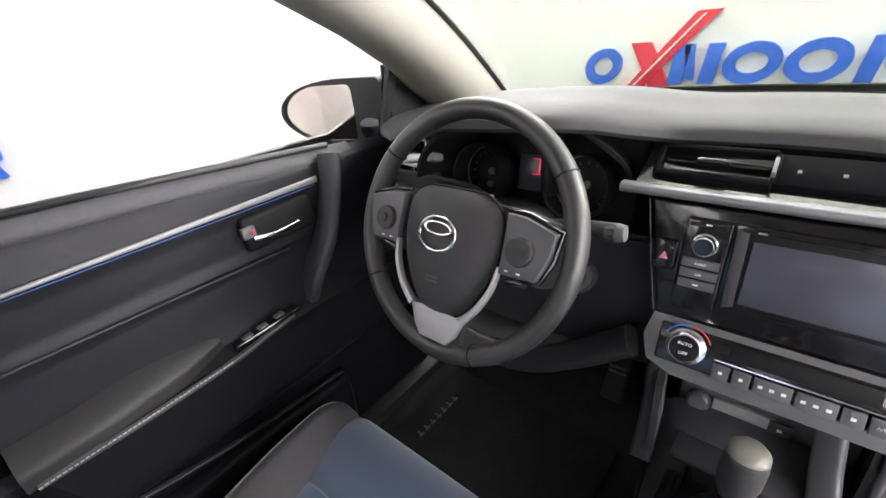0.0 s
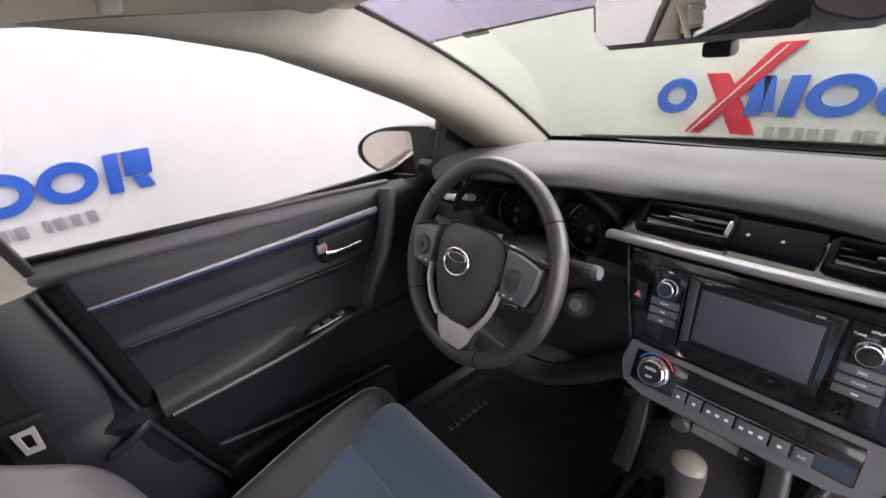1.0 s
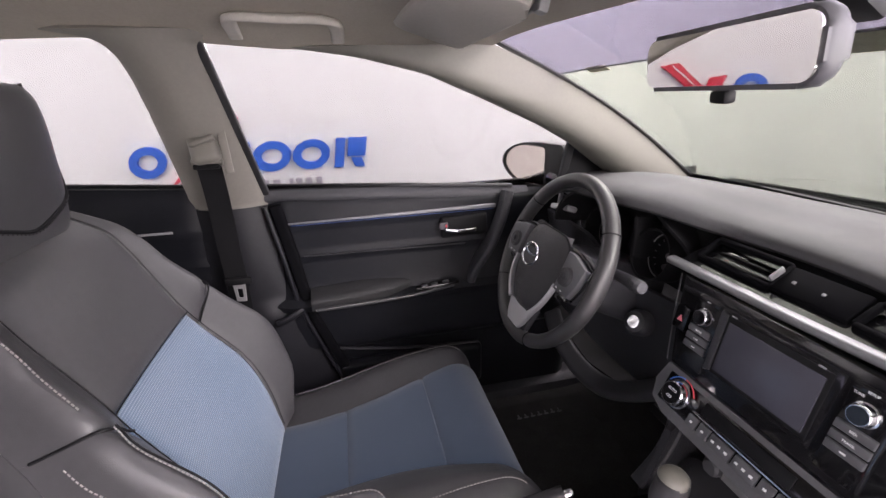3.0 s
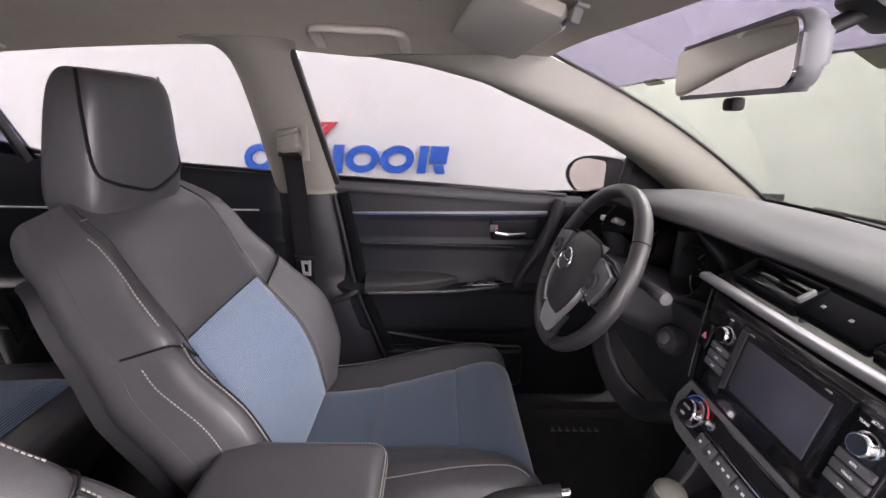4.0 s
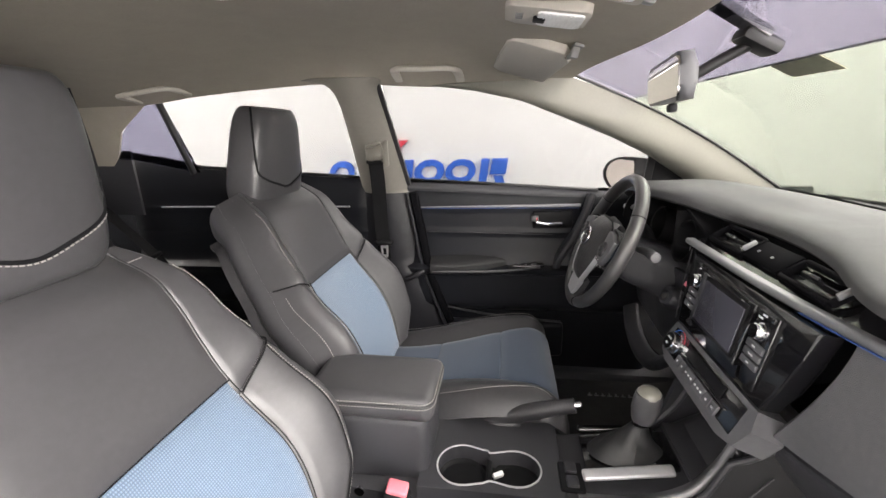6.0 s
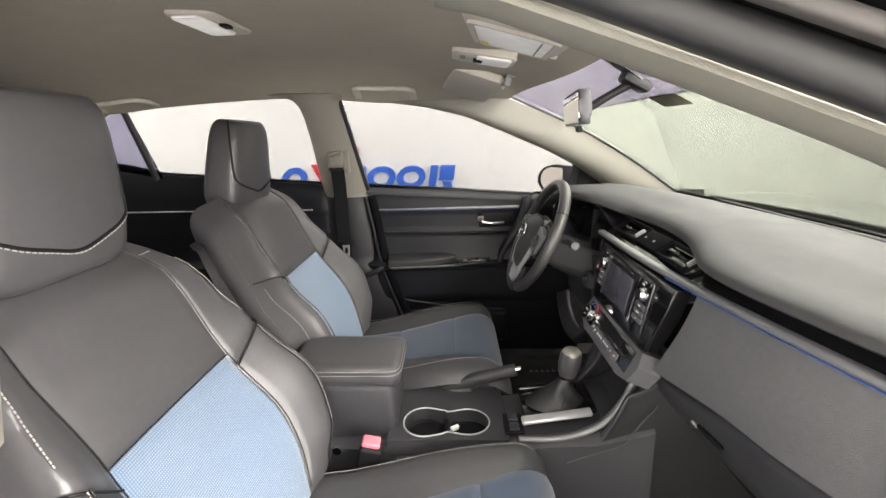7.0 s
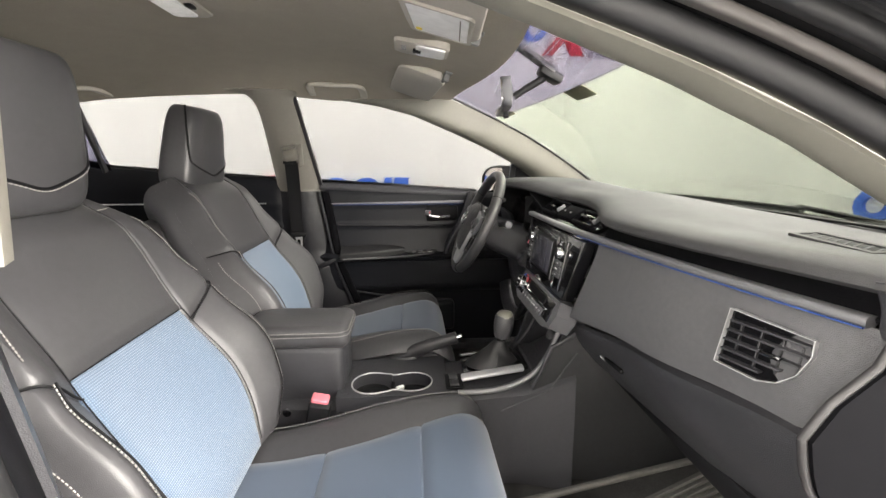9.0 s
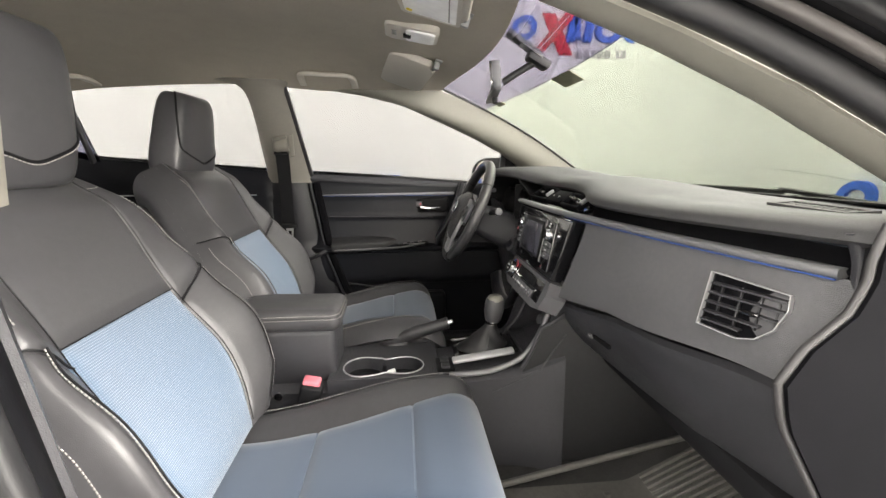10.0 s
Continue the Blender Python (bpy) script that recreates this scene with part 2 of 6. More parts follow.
def sheet(fn, nu, nv, thick=0.004, uv=None):
    """A closed shell over fn(s, t), s and t from 0 to 1, thick metres deep against its normal."""
    P = [[Vector(fn(i / nu, j / nv)) for j in range(nv + 1)] for i in range(nu + 1)]
    bm = bmesh.new()
    N = [[None] * (nv + 1) for _ in range(nu + 1)]
    for i in range(nu + 1):
        for j in range(nv + 1):
            a = P[min(i + 1, nu)][j] - P[max(i - 1, 0)][j]
            b = P[i][min(j + 1, nv)] - P[i][max(j - 1, 0)]
            n = a.cross(b)
            N[i][j] = n.normalized() if n.length > 1e-12 else Vector((0, 0, 1))
    top = [[bm.verts.new(P[i][j]) for j in range(nv + 1)] for i in range(nu + 1)]
    low = [[bm.verts.new(P[i][j] - N[i][j] * thick) for j in range(nv + 1)] for i in range(nu + 1)]
    layer = bm.loops.layers.uv.new("UVMap") if uv else None

    def face(vs, uvs=None):
        f = bm.faces.new(vs)
        if layer and uvs:
            for loop, c in zip(f.loops, uvs):
                loop[layer].uv = (c[0] * uv[0], c[1] * uv[1])

    for i in range(nu):
        for j in range(nv):
            face((top[i][j], top[i + 1][j], top[i + 1][j + 1], top[i][j + 1]), [(i / nu, j / nv), ((i + 1) / nu, j / nv), ((i + 1) / nu, (j + 1) / nv), (i / nu, (j + 1) / nv)])
            face((low[i][j + 1], low[i + 1][j + 1], low[i + 1][j], low[i][j]))
    for i in range(nu):
        face((top[i + 1][0], top[i][0], low[i][0], low[i + 1][0]))
        face((top[i][nv], top[i + 1][nv], low[i + 1][nv], low[i][nv]))
    for j in range(nv):
        face((top[0][j], top[0][j + 1], low[0][j + 1], low[0][j]))
        face((top[nu][j + 1], top[nu][j], low[nu][j], low[nu][j + 1]))
    return bm


def smooth_path(pts, n):
    """n + 1 points on a Catmull-Rom curve through pts."""
    pts = [Vector(p) for p in pts]
    out = []
    for k in range(n + 1):
        f = k / n * (len(pts) - 1)
        i = min(int(f), len(pts) - 2)
        t = f - i
        p0, p1, p2, p3 = pts[max(i - 1, 0)], pts[i], pts[i + 1], pts[min(i + 2, len(pts) - 1)]
        out.append(0.5 * ((2 * p1) + (p2 - p0) * t + (2 * p0 - 5 * p1 + 4 * p2 - p3) * t * t + (3 * p1 - p0 - 3 * p2 + p3) * t**3))
    return out


def sweep(path, section, up=(0, 0, 1), scale=None, closed=False):
    """A closed 2D section (across, up) carried along a path of points."""
    path = [Vector(p) for p in path]
    n, k = len(path), len(section)
    bm = bmesh.new()
    rings = []
    for i, p in enumerate(path):
        a, b = (path[(i - 1) % n], path[(i + 1) % n]) if closed else (path[max(i - 1, 0)], path[min(i + 1, n - 1)])
        d = (b - a).normalized()
        side = d.cross(Vector(up)).normalized()
        top = side.cross(d)
        sc = scale(i / max(n - 1, 1)) if scale else (1, 1)
        if not isinstance(sc, tuple):
            sc = (sc, sc)
        rings.append([bm.verts.new(p + side * (x * sc[0]) + top * (z * sc[1])) for x, z in section])
    for i in range(n if closed else n - 1):
        a, b = rings[i], rings[(i + 1) % n]
        for j in range(k):
            bm.faces.new((a[j], a[(j + 1) % k], b[(j + 1) % k], b[j]))
    if not closed:
        bm.faces.new(rings[0][::-1])
        bm.faces.new(rings[-1])
    return bm


def circle(rx, rz=None, n=10):
    rz = rz or rx
    return [(rx * math.cos(2 * math.pi * i / n), rz * math.sin(2 * math.pi * i / n)) for i in range(n)]


def rrect(w, h, r, n=4):
    """A rounded rectangle as a section."""
    out = []
    for cx, cz, a0 in ((w / 2 - r, h / 2 - r, 0), (-w / 2 + r, h / 2 - r, 90), (-w / 2 + r, -h / 2 + r, 180), (w / 2 - r, -h / 2 + r, 270)):
        out += [(cx + r * math.cos(radians(a0 + 90 * i / n)), cz + r * math.sin(radians(a0 + 90 * i / n))) for i in range(n + 1)]
    return out


def prism(outline, depth, bevel=0.0):
    """An outline in x and z, pulled along y from 0 to depth, with bevelled rims."""
    bm = bmesh.new()
    a = [bm.verts.new((x, 0, z)) for x, z in outline]
    b = [bm.verts.new((x, depth, z)) for x, z in outline]
    n = len(a)
    fa, fb = bm.faces.new(a), bm.faces.new(b[::-1])
    for i in range(n):
        bm.faces.new((a[(i + 1) % n], a[i], b[i], b[(i + 1) % n]))
    if bevel:
        bmesh.ops.bevel(bm, geom=list(set(fa.edges) | set(fb.edges)), offset=bevel, segments=2, affect="EDGES", profile=0.5)
    return bm


def revolve(profile, n=24):
    """Radius and height pairs turned round z."""
    bm = bmesh.new()
    rings = [[bm.verts.new((max(r, 1e-5) * math.cos(2 * math.pi * i / n), max(r, 1e-5) * math.sin(2 * math.pi * i / n), z)) for i in range(n)] for r, z in profile]
    for a, b in zip(rings, rings[1:]):
        for i in range(n):
            bm.faces.new((a[i], a[(i + 1) % n], b[(i + 1) % n], b[i]))
    bm.faces.new(rings[0][::-1])
    bm.faces.new(rings[-1])
    return bm


def bez(x, pts):
    """Smooth interpolation through (x, value) pairs."""
    if x <= pts[0][0]:
        return pts[0][1]
    for (a, u), (b, v) in zip(pts, pts[1:]):
        if x <= b:
            t = (x - a) / (b - a)
            t = t * t * (3 - 2 * t)
            return u + (v - u) * t
    return pts[-1][1]


def cat(x, pts):
    """Catmull-Rom through (x, value) pairs."""
    x = min(max(x, pts[0][0]), pts[-1][0])
    i = max(k for k in range(len(pts) - 1) if pts[k][0] <= x)
    (xa, a), (xb, b) = pts[i], pts[i + 1]
    h = xb - xa
    ma = (b - pts[i - 1][1]) / (xb - pts[i - 1][0]) if i else (b - a) / h
    mb = (pts[i + 2][1] - a) / (pts[i + 2][0] - xa) if i + 2 < len(pts) else (b - a) / h
    t = (x - xa) / h
    return a * (2 * t**3 - 3 * t * t + 1) + h * ma * (t**3 - 2 * t * t + t) + b * (3 * t * t - 2 * t**3) + h * mb * (t**3 - t * t)


def stitches(points, pitch=0.0060, length=0.0040, r=0.0007):
    """Short thread dashes along a curve."""
    out = bmesh.new()
    pts = [Vector(p) for p in points]
    run, k = 0.0, 0
    for a, b in zip(pts, pts[1:]):
        d = (b - a).length
        while k * pitch < run + d:
            f = (k * pitch - run) / d
            c, w = a.lerp(b, f), (b - a).normalized()
            q = w.to_track_quat("X", "Z").to_matrix().to_4x4()
            bmesh.ops.create_cube(out, size=1, matrix=Matrix.Translation(c) @ q @ Matrix.Diagonal((length, 2 * r, 2 * r, 1)))
            k += 1
        run += d
    return out

# ---------------------------------------------------------------- the booth
def side_x(z):
    """How far the car's side stands from its middle at a height."""
    return 0.715 - 0.5 * max(z - 0.98, 0)


def wall_box(name, x0, x1, y0, y1, z0, z1, mat, label):
    ob = part(name, rbox(x1 - x0, y1 - y0, z1 - z0, 0.0, m=at((x0 + x1) / 2, (y0 + y1) / 2, (z0 + z1) / 2)), mat)
    return tagged(ob, label, "wall", kind="structure")


wall_box("wall_west", -2.8, -2.6, -4.2, 3.2, 0, 3.1, WALL, "smooth white painted photo booth wall")
wall_box("wall_north", -2.6, 3.6, 2.98, 3.18, 0, 3.1, WALL, "smooth white painted photo booth wall")
wall_box("wall_east", 3.6, 3.8, -4.2, 3.2, 0, 3.1, WALL, "smooth white painted photo booth wall")
wall_box("wall_south", -2.6, 3.6, -4.2, -4.0, 0, 3.1, WALL, "smooth white painted photo booth wall")
tagged(wall_box("ceiling", -2.8, 3.8, -4.2, 3.2, 3.1, 3.25, WALL, "white booth ceiling above the added fill lamps"), category="ceiling")
tagged(wall_box("floor", -2.8, 3.8, -4.2, 3.2, -0.12, 0.0, FLOORM, "mid grey painted booth floor"), category="floor")


def cove_fn(s, t):
    a = radians(90 * s)
    return (-2.6 + 0.7 * (1 - math.cos(a)), 2.98 - 0.7 * (1 - math.sin(a)), 3.1 * t)


tagged(part("wall_cove", sheet(cove_fn, 14, 1, 0.02), WALL), "rounded white cove between two booth walls", "wall", kind="structure")


def ring_shape(w, h, k, lean):
    """An oval ring, leaning."""
    n = 40
    bm = bmesh.new()
    rows = []
    for d in (0, 0.025):
        rows.append([[bm.verts.new((q * w / 2 * math.cos(2 * math.pi * i / n) + lean * q * h / 2 * math.sin(2 * math.pi * i / n), d, q2 * h / 2 * math.sin(2 * math.pi * i / n))) for i in range(n)] for q, q2 in ((1, 1), (k, k * 0.92))])
    (o0, i0), (o1, i1) = rows
    for i in range(n):
        j = (i + 1) % n
        for a, b in ((o0, i0), (i1, o1), (o1, o0), (i0, i1)):
            bm.faces.new((a[i], a[j], b[j], b[i]))
    return bm


def slab(x0, x1, z0, z1, lean, depth=0.025):
    return prism([(x0 + lean * z0, z0), (x1 + lean * z0, z0), (x1 + lean * z1, z1), (x0 + lean * z1, z1)], depth, 0.002)


def wall_logo(m, label):
    """The booth's sign as plain blue, red and grey shapes; 1.41 m wide, its base line at 0."""
    sign = tagged(new("wall_sign"), label, "sign", "signs on the booth walls")
    sign.matrix_basis = m
    h, ln = 0.19, 0.16

    def ring(x, w):
        part("blue_oval", ring_shape(w, h, 0.55, ln), LOGO_BLUE, sign, matrix=at(x, 0, h / 2))

    ring(0.105, 0.205)
    ring(0.82, 0.235)
    ring(1.065, 0.235)
    part("blue_block", slab(0.455, 0.525, 0, h, ln), LOGO_BLUE, sign)
    part("blue_block", slab(0.54, 0.585, 0.02, h, -0.1), LOGO_BLUE, sign)
    part("blue_block", slab(0.60, 0.67, 0, h, ln), LOGO_BLUE, sign)
    part("blue_block", slab(1.20, 1.262, 0, h, ln), LOGO_BLUE, sign)
    part("blue_block", slab(1.28, 1.40, 0.07, h, ln), LOGO_BLUE, sign)
    part("blue_block", slab(1.335, 1.405, 0, 0.06, -0.3), LOGO_BLUE, sign)
    part("red_bar", prism([(0.17, -0.10), (0.255, -0.10), (0.60, 0.28), (0.665, 0.34), (0.555, 0.34)], 0.03, 0.002), LOGO_RED, sign)
    part("red_bar", prism([(0.25, 0.21), (0.355, 0.21), (0.52, -0.10), (0.41, -0.10)], 0.02, 0.002), LOGO_RED, sign)
    part("white_stripe", prism([(0.195, -0.10), (0.205, -0.10), (0.60, 0.33), (0.59, 0.33)], 0.036, 0.0), WALL, sign)
    x = 0.56
    for w in (0.055, 0.055, 0.04, 0.055, 0.06, 0.035, 0.055, 0.055, 0.055):
        part("grey_bar", prism([(x, -0.115), (x + w * 0.72, -0.115), (x + w * 0.72, -0.055), (x, -0.055)], 0.015, 0.002), LOGO_GREY, sign)
        x += w * 1.18 + (0.03 if abs(x - 0.80) < 0.03 else 0)
    # thin grey copies, set off down and right, draw the shapes' drop shade
    part("drop_shade", slab(0.47, 0.68, -0.012, h - 0.02, ln, 0.006), LOGO_SHADE, sign)
    part("drop_shade", prism([(0.18, -0.11), (0.25, -0.11), (0.66, 0.32), (0.56, 0.32)], 0.006), LOGO_SHADE, sign)
    return sign


wall_logo(pose(-2.6, -0.93, 0.755, 0, 0, 90) @ Matrix.Diagonal((1, -1, 1, 1)), "raised blue and red sign shapes on a white wall")
wall_logo(pose(-1.14, 2.98, 0.765) @ Matrix.Diagonal((1, -1, 1, 1)), "raised blue and red sign shapes on a white wall")
wall_logo(pose(-2.6, 1.42, 2.02, 0, 0, 90) @ Matrix.Diagonal((1, -1, 1, 1)), "raised blue and red sign shapes high on a white wall")


# ---------------------------------------------------------------- the car's shell
def bez_line(x, pts):
    for (a, u), (b, v) in zip(pts, pts[1:]):
        if x <= b:
            return u + (v - u) * max(x - a, 0) / (b - a)
    return pts[-1][1]


def roof_z(x, y, lift=0.0):
    zc = bez(y, [(-1.3, 1.20), (-0.75, 1.345), (0.0, 1.405), (0.3, 1.392), (0.55, 1.358), (0.75, 1.328)])
    edge = bez_line(y, [(-0.63, 1.29), (-0.5, 1.306), (-0.35, 1.316), (-0.2, 1.323), (-0.08, 1.327), (0.05, 1.324), (0.12, 1.317), (0.26, 1.306)]) if x < 0 else 1.335
    return zc - (zc - edge if zc > edge + 0.01 else 0.02) * min(abs(x) / 0.56, 1.0) ** 3.6 + lift


def screen_top(x):
    return 0.735 - 0.08 * (x / 0.54) ** 2


def liner_fn(s, t):
    x = -0.56 + 1.12 * t
    y = -1.35 + s * (screen_top(x) + 1.35)
    return (x, y, roof_z(x, y))


tagged(part("ceiling_headliner", sheet(liner_fn, 40, 36, -0.012), LINER), "grey-beige cloth headliner under the car roof", "headliner", kind="structure")


def roof_fn(s, t):
    x = -0.62 + 1.24 * t
    y = -1.5 + s * (screen_top(x * 0.9) + 1.52)
    return (x, y, roof_z(x * 0.9, y, 0.05) - 0.03 * (abs(x) / 0.62) ** 6)


tagged(part("ceiling_roof_skin", sheet(roof_fn, 30, 20, 0.003), PAINT), "dark glossy painted car roof skin", "car roof", kind="structure")


def screen_pt(s, t):
    """The windscreen: s across from the driver's side, t from its base up."""
    x0, x1 = -0.655 + 1.31 * s, -0.545 + 1.09 * s
    k = 4 * (s - 0.5) ** 2
    a = Vector((x0, 1.375 - 0.095 * k, 0.975 + 0.008 * k))
    b = Vector((x1, screen_top(x1) + 0.003, 1.345 - 0.032 * k))
    p = a.lerp(b, t)
    return p + Vector((0, 0.012, 0.02)) * math.sin(math.pi * t)


for nm, t0, t1, gm, lb in (("window_1", 0.0, 0.745, GLASS_FRONT, "greenish laminated windscreen, darkened to dim the walls outside"), ("window_2", 0.745, 1.0, GLASS_BAND, "violet tinted sun strip along the windscreen top")):
    w = tagged(part(nm, sheet(lambda s, t, a=t0, b=t1: screen_pt(s, a + (b - a) * t), 60, 20, 0.004), gm), lb, "window", kind="structure")
    w.visible_shadow = False

tagged(part("trim_screen_base", sheet(lambda s, t: screen_pt(0.004 + 0.992 * s, -0.10 + 0.118 * t) + Vector((0, -0.004, -0.004)), 30, 3, 0.003), SEAL), "black band along the windscreen base", "trim", kind="structure")
for sgn in (1, -1):
    def frit_fn(s, t, g=sgn):
        u = 0.004 + 0.014 * t
        return screen_pt(u if g > 0 else 1 - u, s) + Vector((0, -0.004, -0.004))
    tagged(part("trim_screen_edge", sheet(frit_fn, 16, 1, 0.003), SEAL), "black windscreen edge band", "trim", kind="structure")


def arch(y):
    """The upper edge of the front side windows."""
    return bez_line(y, [(0.05, 1.318), (0.11, 1.312), (0.25, 1.306), (0.38, 1.289), (0.51, 1.262), (0.64, 1.212), (0.79, 1.15), (0.90, 1.096), (1.02, 1.02), (1.1, 0.965)])


def pillar_a(g):
    def fn(s, t):
        y0 = 0.26 + (1.06 - 0.26) * s
        z0 = arch(y0)
        a = Vector((g * side_x(z0), y0, z0))
        c = screen_pt(0.006, 1 - s) + Vector((0, -0.008, -0.008))
        b = Vector((g * abs(c.x), c.y, c.z))
        p = a.lerp(b, t)
        return p + Vector((-g * (0.040 if g < 0 else 0.028), -0.024 if g < 0 else -0.012, -0.016 if g < 0 else -0.010)) * (math.sin(math.pi * t) ** 0.7) * (0.25 + 0.75 * min(s * 2.5, 1))
    return fn


def arch_open(y):
    """The inner edge of the open door's seal on the passenger side."""
    return min(arch(y) + 0.030 - 0.010 * max(y - 0.75, 0) / 0.3, 1.345)


def pillar_open(s, t):
    y = 0.47 + 0.63 * s
    z = arch_open(y)
    a = Vector((side_x(z) + 0.004, y, z + 0.004))
    z1 = z + 0.012 - 0.012 * s
    b = Vector((side_x(z1) - 0.048, y, z1))
    c = screen_pt(0.994, 1 - s) + Vector((0, -0.012, -0.008))
    if t < 0.6:
        q = t / 0.6
        return a.lerp(b, q) + Vector((-0.006, -0.004, -0.006)) * math.sin(math.pi * q)
    q = (t - 0.6) / 0.4
    return b.lerp(c, q) + Vector((-0.008, 0, 0)) * math.sin(math.pi * q)


for nm, fn, th in (("west", pillar_a(-1), -0.006), ("east", pillar_open, 0.006)):
    tagged(part("trim_pillar_a_" + nm, sheet(fn, 40, 16, th), BEIGE), "grey-beige plastic windscreen pillar trim", "pillar trim", kind="structure")


def pillar_b(g, push=0.0):
    def fn(s, t):
        k = 1.0 if g < 0 else 0.0
        z0 = 0.972 if g < 0 else 1.018
        z = z0 + (1.325 - z0) * s
        if g < 0:
            y1 = bez_line(z, [(0.972, 0.158), (1.003, 0.154), (1.156, 0.133), (1.226, 0.124), (1.285, 0.114), (1.304, 0.118), (1.312, 0.128), (1.325, 0.17)])
            y0 = bez_line(z, [(0.972, -0.014), (1.04, -0.013), (1.19, -0.014), (1.25, -0.017), (1.285, -0.024), (1.304, -0.036), (1.314, -0.052), (1.320, -0.078), (1.325, -0.13)])
        else:
            y1, y0 = 0.152 - 0.105 * s + push, -0.02 - 0.028 * s + push
        y = y0 + (y1 - y0) * t
        bulge = (0.034 if g < 0 else 0.056) * math.sin(math.pi * min(max(t, 0), 1)) ** 0.6
        return (g * (side_x(z) - bulge), y, z)
    return fn


def pillar_b_low(g, push=0.0):
    def fn(s, t):
        z = 0.28 + ((0.975 if g < 0 else 1.02) - 0.28) * s
        y1 = bez_line(z, [(0.28, 0.36), (0.49, 0.273), (0.70, 0.20), (0.975, 0.156)]) + push
        y0 = bez_line(z, [(0.28, -0.12), (0.6, -0.05), (0.975, -0.022)]) + push
        step = 0.012 if z < 0.70 else 0.0
        bulge = (0.036 + step) * math.sin(math.pi * t) ** 0.5
        return (g * (0.722 - bulge), y0 + (y1 - y0) * t, z)
    return fn


for g, nm, push in ((-1, "west", 0.0), (1, "east", 0.052)):
    tagged(part("trim_pillar_b_" + nm, sheet(pillar_b(g, push), 60, 14, 0.006 * g), CREAM), "cream plastic centre pillar trim above the belt line", "pillar trim", kind="structure")
    tagged(part("trim_pillar_b_low_" + nm, sheet(pillar_b_low(g, push), 30, 14, 0.006 * g), PILLAR), "black plastic lower centre pillar trim", "pillar trim", kind="structure")
    # slot cover for the belt's height slide
    if g < 0:
        tagged(part("trim_belt_slot_" + nm, rbox(0.005, 0.016, 0.15, 0.002, m=at(g * 0.604, 0.108 + push, 1.138, 0, g * 26.6, 0) @ at(0, 0, 0, 8, 0, 0)), CREAM), "narrow slot strip in the pillar trim", "trim", kind="structure")


low_edge = [(0.155, 0.97), (0.176, 0.85), (0.200, 0.70), (0.236, 0.59), (0.273, 0.49), (0.315, 0.39)]
tagged(part("trim_door_seal_west", sweep(smooth_path([(-0.694, y + 0.016, z) for y, z in low_edge], 30), rrect(0.030, 0.022, 0.009), up=(1, 0, 0)), MATTE), "matte black rubber door seal beside the pillar", "door seal", kind="structure")
tagged(part("trim_pillar_edge", sweep(smooth_path([(-0.690, y - 0.006, z) for y, z in low_edge], 30), rrect(0.010, 0.012, 0.004), up=(1, 0, 0)), PILLAR), "rounded black front edge of the centre pillar", "trim", kind="structure")
tagged(part("trim_pillar_step", sweep(smooth_path([(-0.668, 0.135, 0.668), (-0.664, 0.165, 0.680), (-0.668, 0.190, 0.694), (-0.676, 0.206, 0.702)], 14), rrect(0.016, 0.012, 0.005), up=(1, 0, 0)), PILLAR), "black moulded ledge on the centre pillar", "trim", kind="structure")
rail_in = lambda y: Vector((0.545, y, roof_z(0.545, y) - 0.002))
tagged(part("trim_roof_rail_east", sheet(lambda s, t: rail_in(-1.3 + 1.95 * s).lerp(Vector((0.560, -1.3 + 1.95 * s, max(1.366, roof_z(0.545, -1.3 + 1.95 * s) + 0.02))), t), 40, 4, 0.004), LINER), "grey-beige roof rail trim above the door seal", "trim", kind="structure")

# floor pan, toe board, tunnel sides, sills
def floor_fn(s, t):
    x = -0.74 + 1.48 * t
    y = -1.35 + 2.75 * s
    z = 0.28 + (0.5 * (y - 1.04) if y > 1.04 else 0)
    return (x, y, z)


tagged(part("floor_carpet", sheet(floor_fn, 40, 6, -0.02), CARPET), "black carpet on the car floor", "carpet", kind="structure")
tagged(part("wall_firewall", rbox(1.5, 0.03, 0.62, 0.0, m=at(0, 1.42, 0.63)), DEEP), "black padded bulkhead behind the dashboard", "bulkhead", kind="structure")
for g, nm in ((-1, "west"), (1, "east")):
    tagged(part("trim_sill_" + nm, rbox(0.10, 2.3, 0.10, 0.02, m=at(g * 0.745, 0.1, 0.26)), PANEL), "black plastic door sill cover", "sill", kind="structure")
    tagged(part("wall_kick_" + nm, rbox(0.03, 0.30, 0.62, 0.01, m=at(g * 0.735, 1.24, 0.62)), DEEP), "black plastic kick panel", "kick panel", kind="structure")


def jamb_fn(s, t):
    z = 0.30 + (0.995 - 0.30) * s
    y0 = bez_line(z, [(0.30, 1.15), (0.70, 0.945), (0.793, 0.888), (0.838, 0.876), (0.876, 0.90), (0.906, 0.937), (0.94, 0.952), (0.965, 0.952), (0.995, 0.962)])
    return (0.700 + 0.02 * math.sin(math.pi * t * 0.5) + 0.015 * t, y0 + (1.30 - y0) * t, z)


tagged(part("wall_jamb_east", sheet(jamb_fn, 40, 10, 0.01), MATTE), "dark plastic door jamb beside the dashboard", "door jamb", kind="structure")
edge = [Vector(jamb_fn(i / 40, 0)) + Vector((0.002, -0.004, 0)) for i in range(41)]
tagged(part("trim_jamb_seal", sweep(edge, circle(0.0045), up=(1, 0, 0)), RUBBER), "grey rubber door seal along the jamb", "door seal", kind="structure")


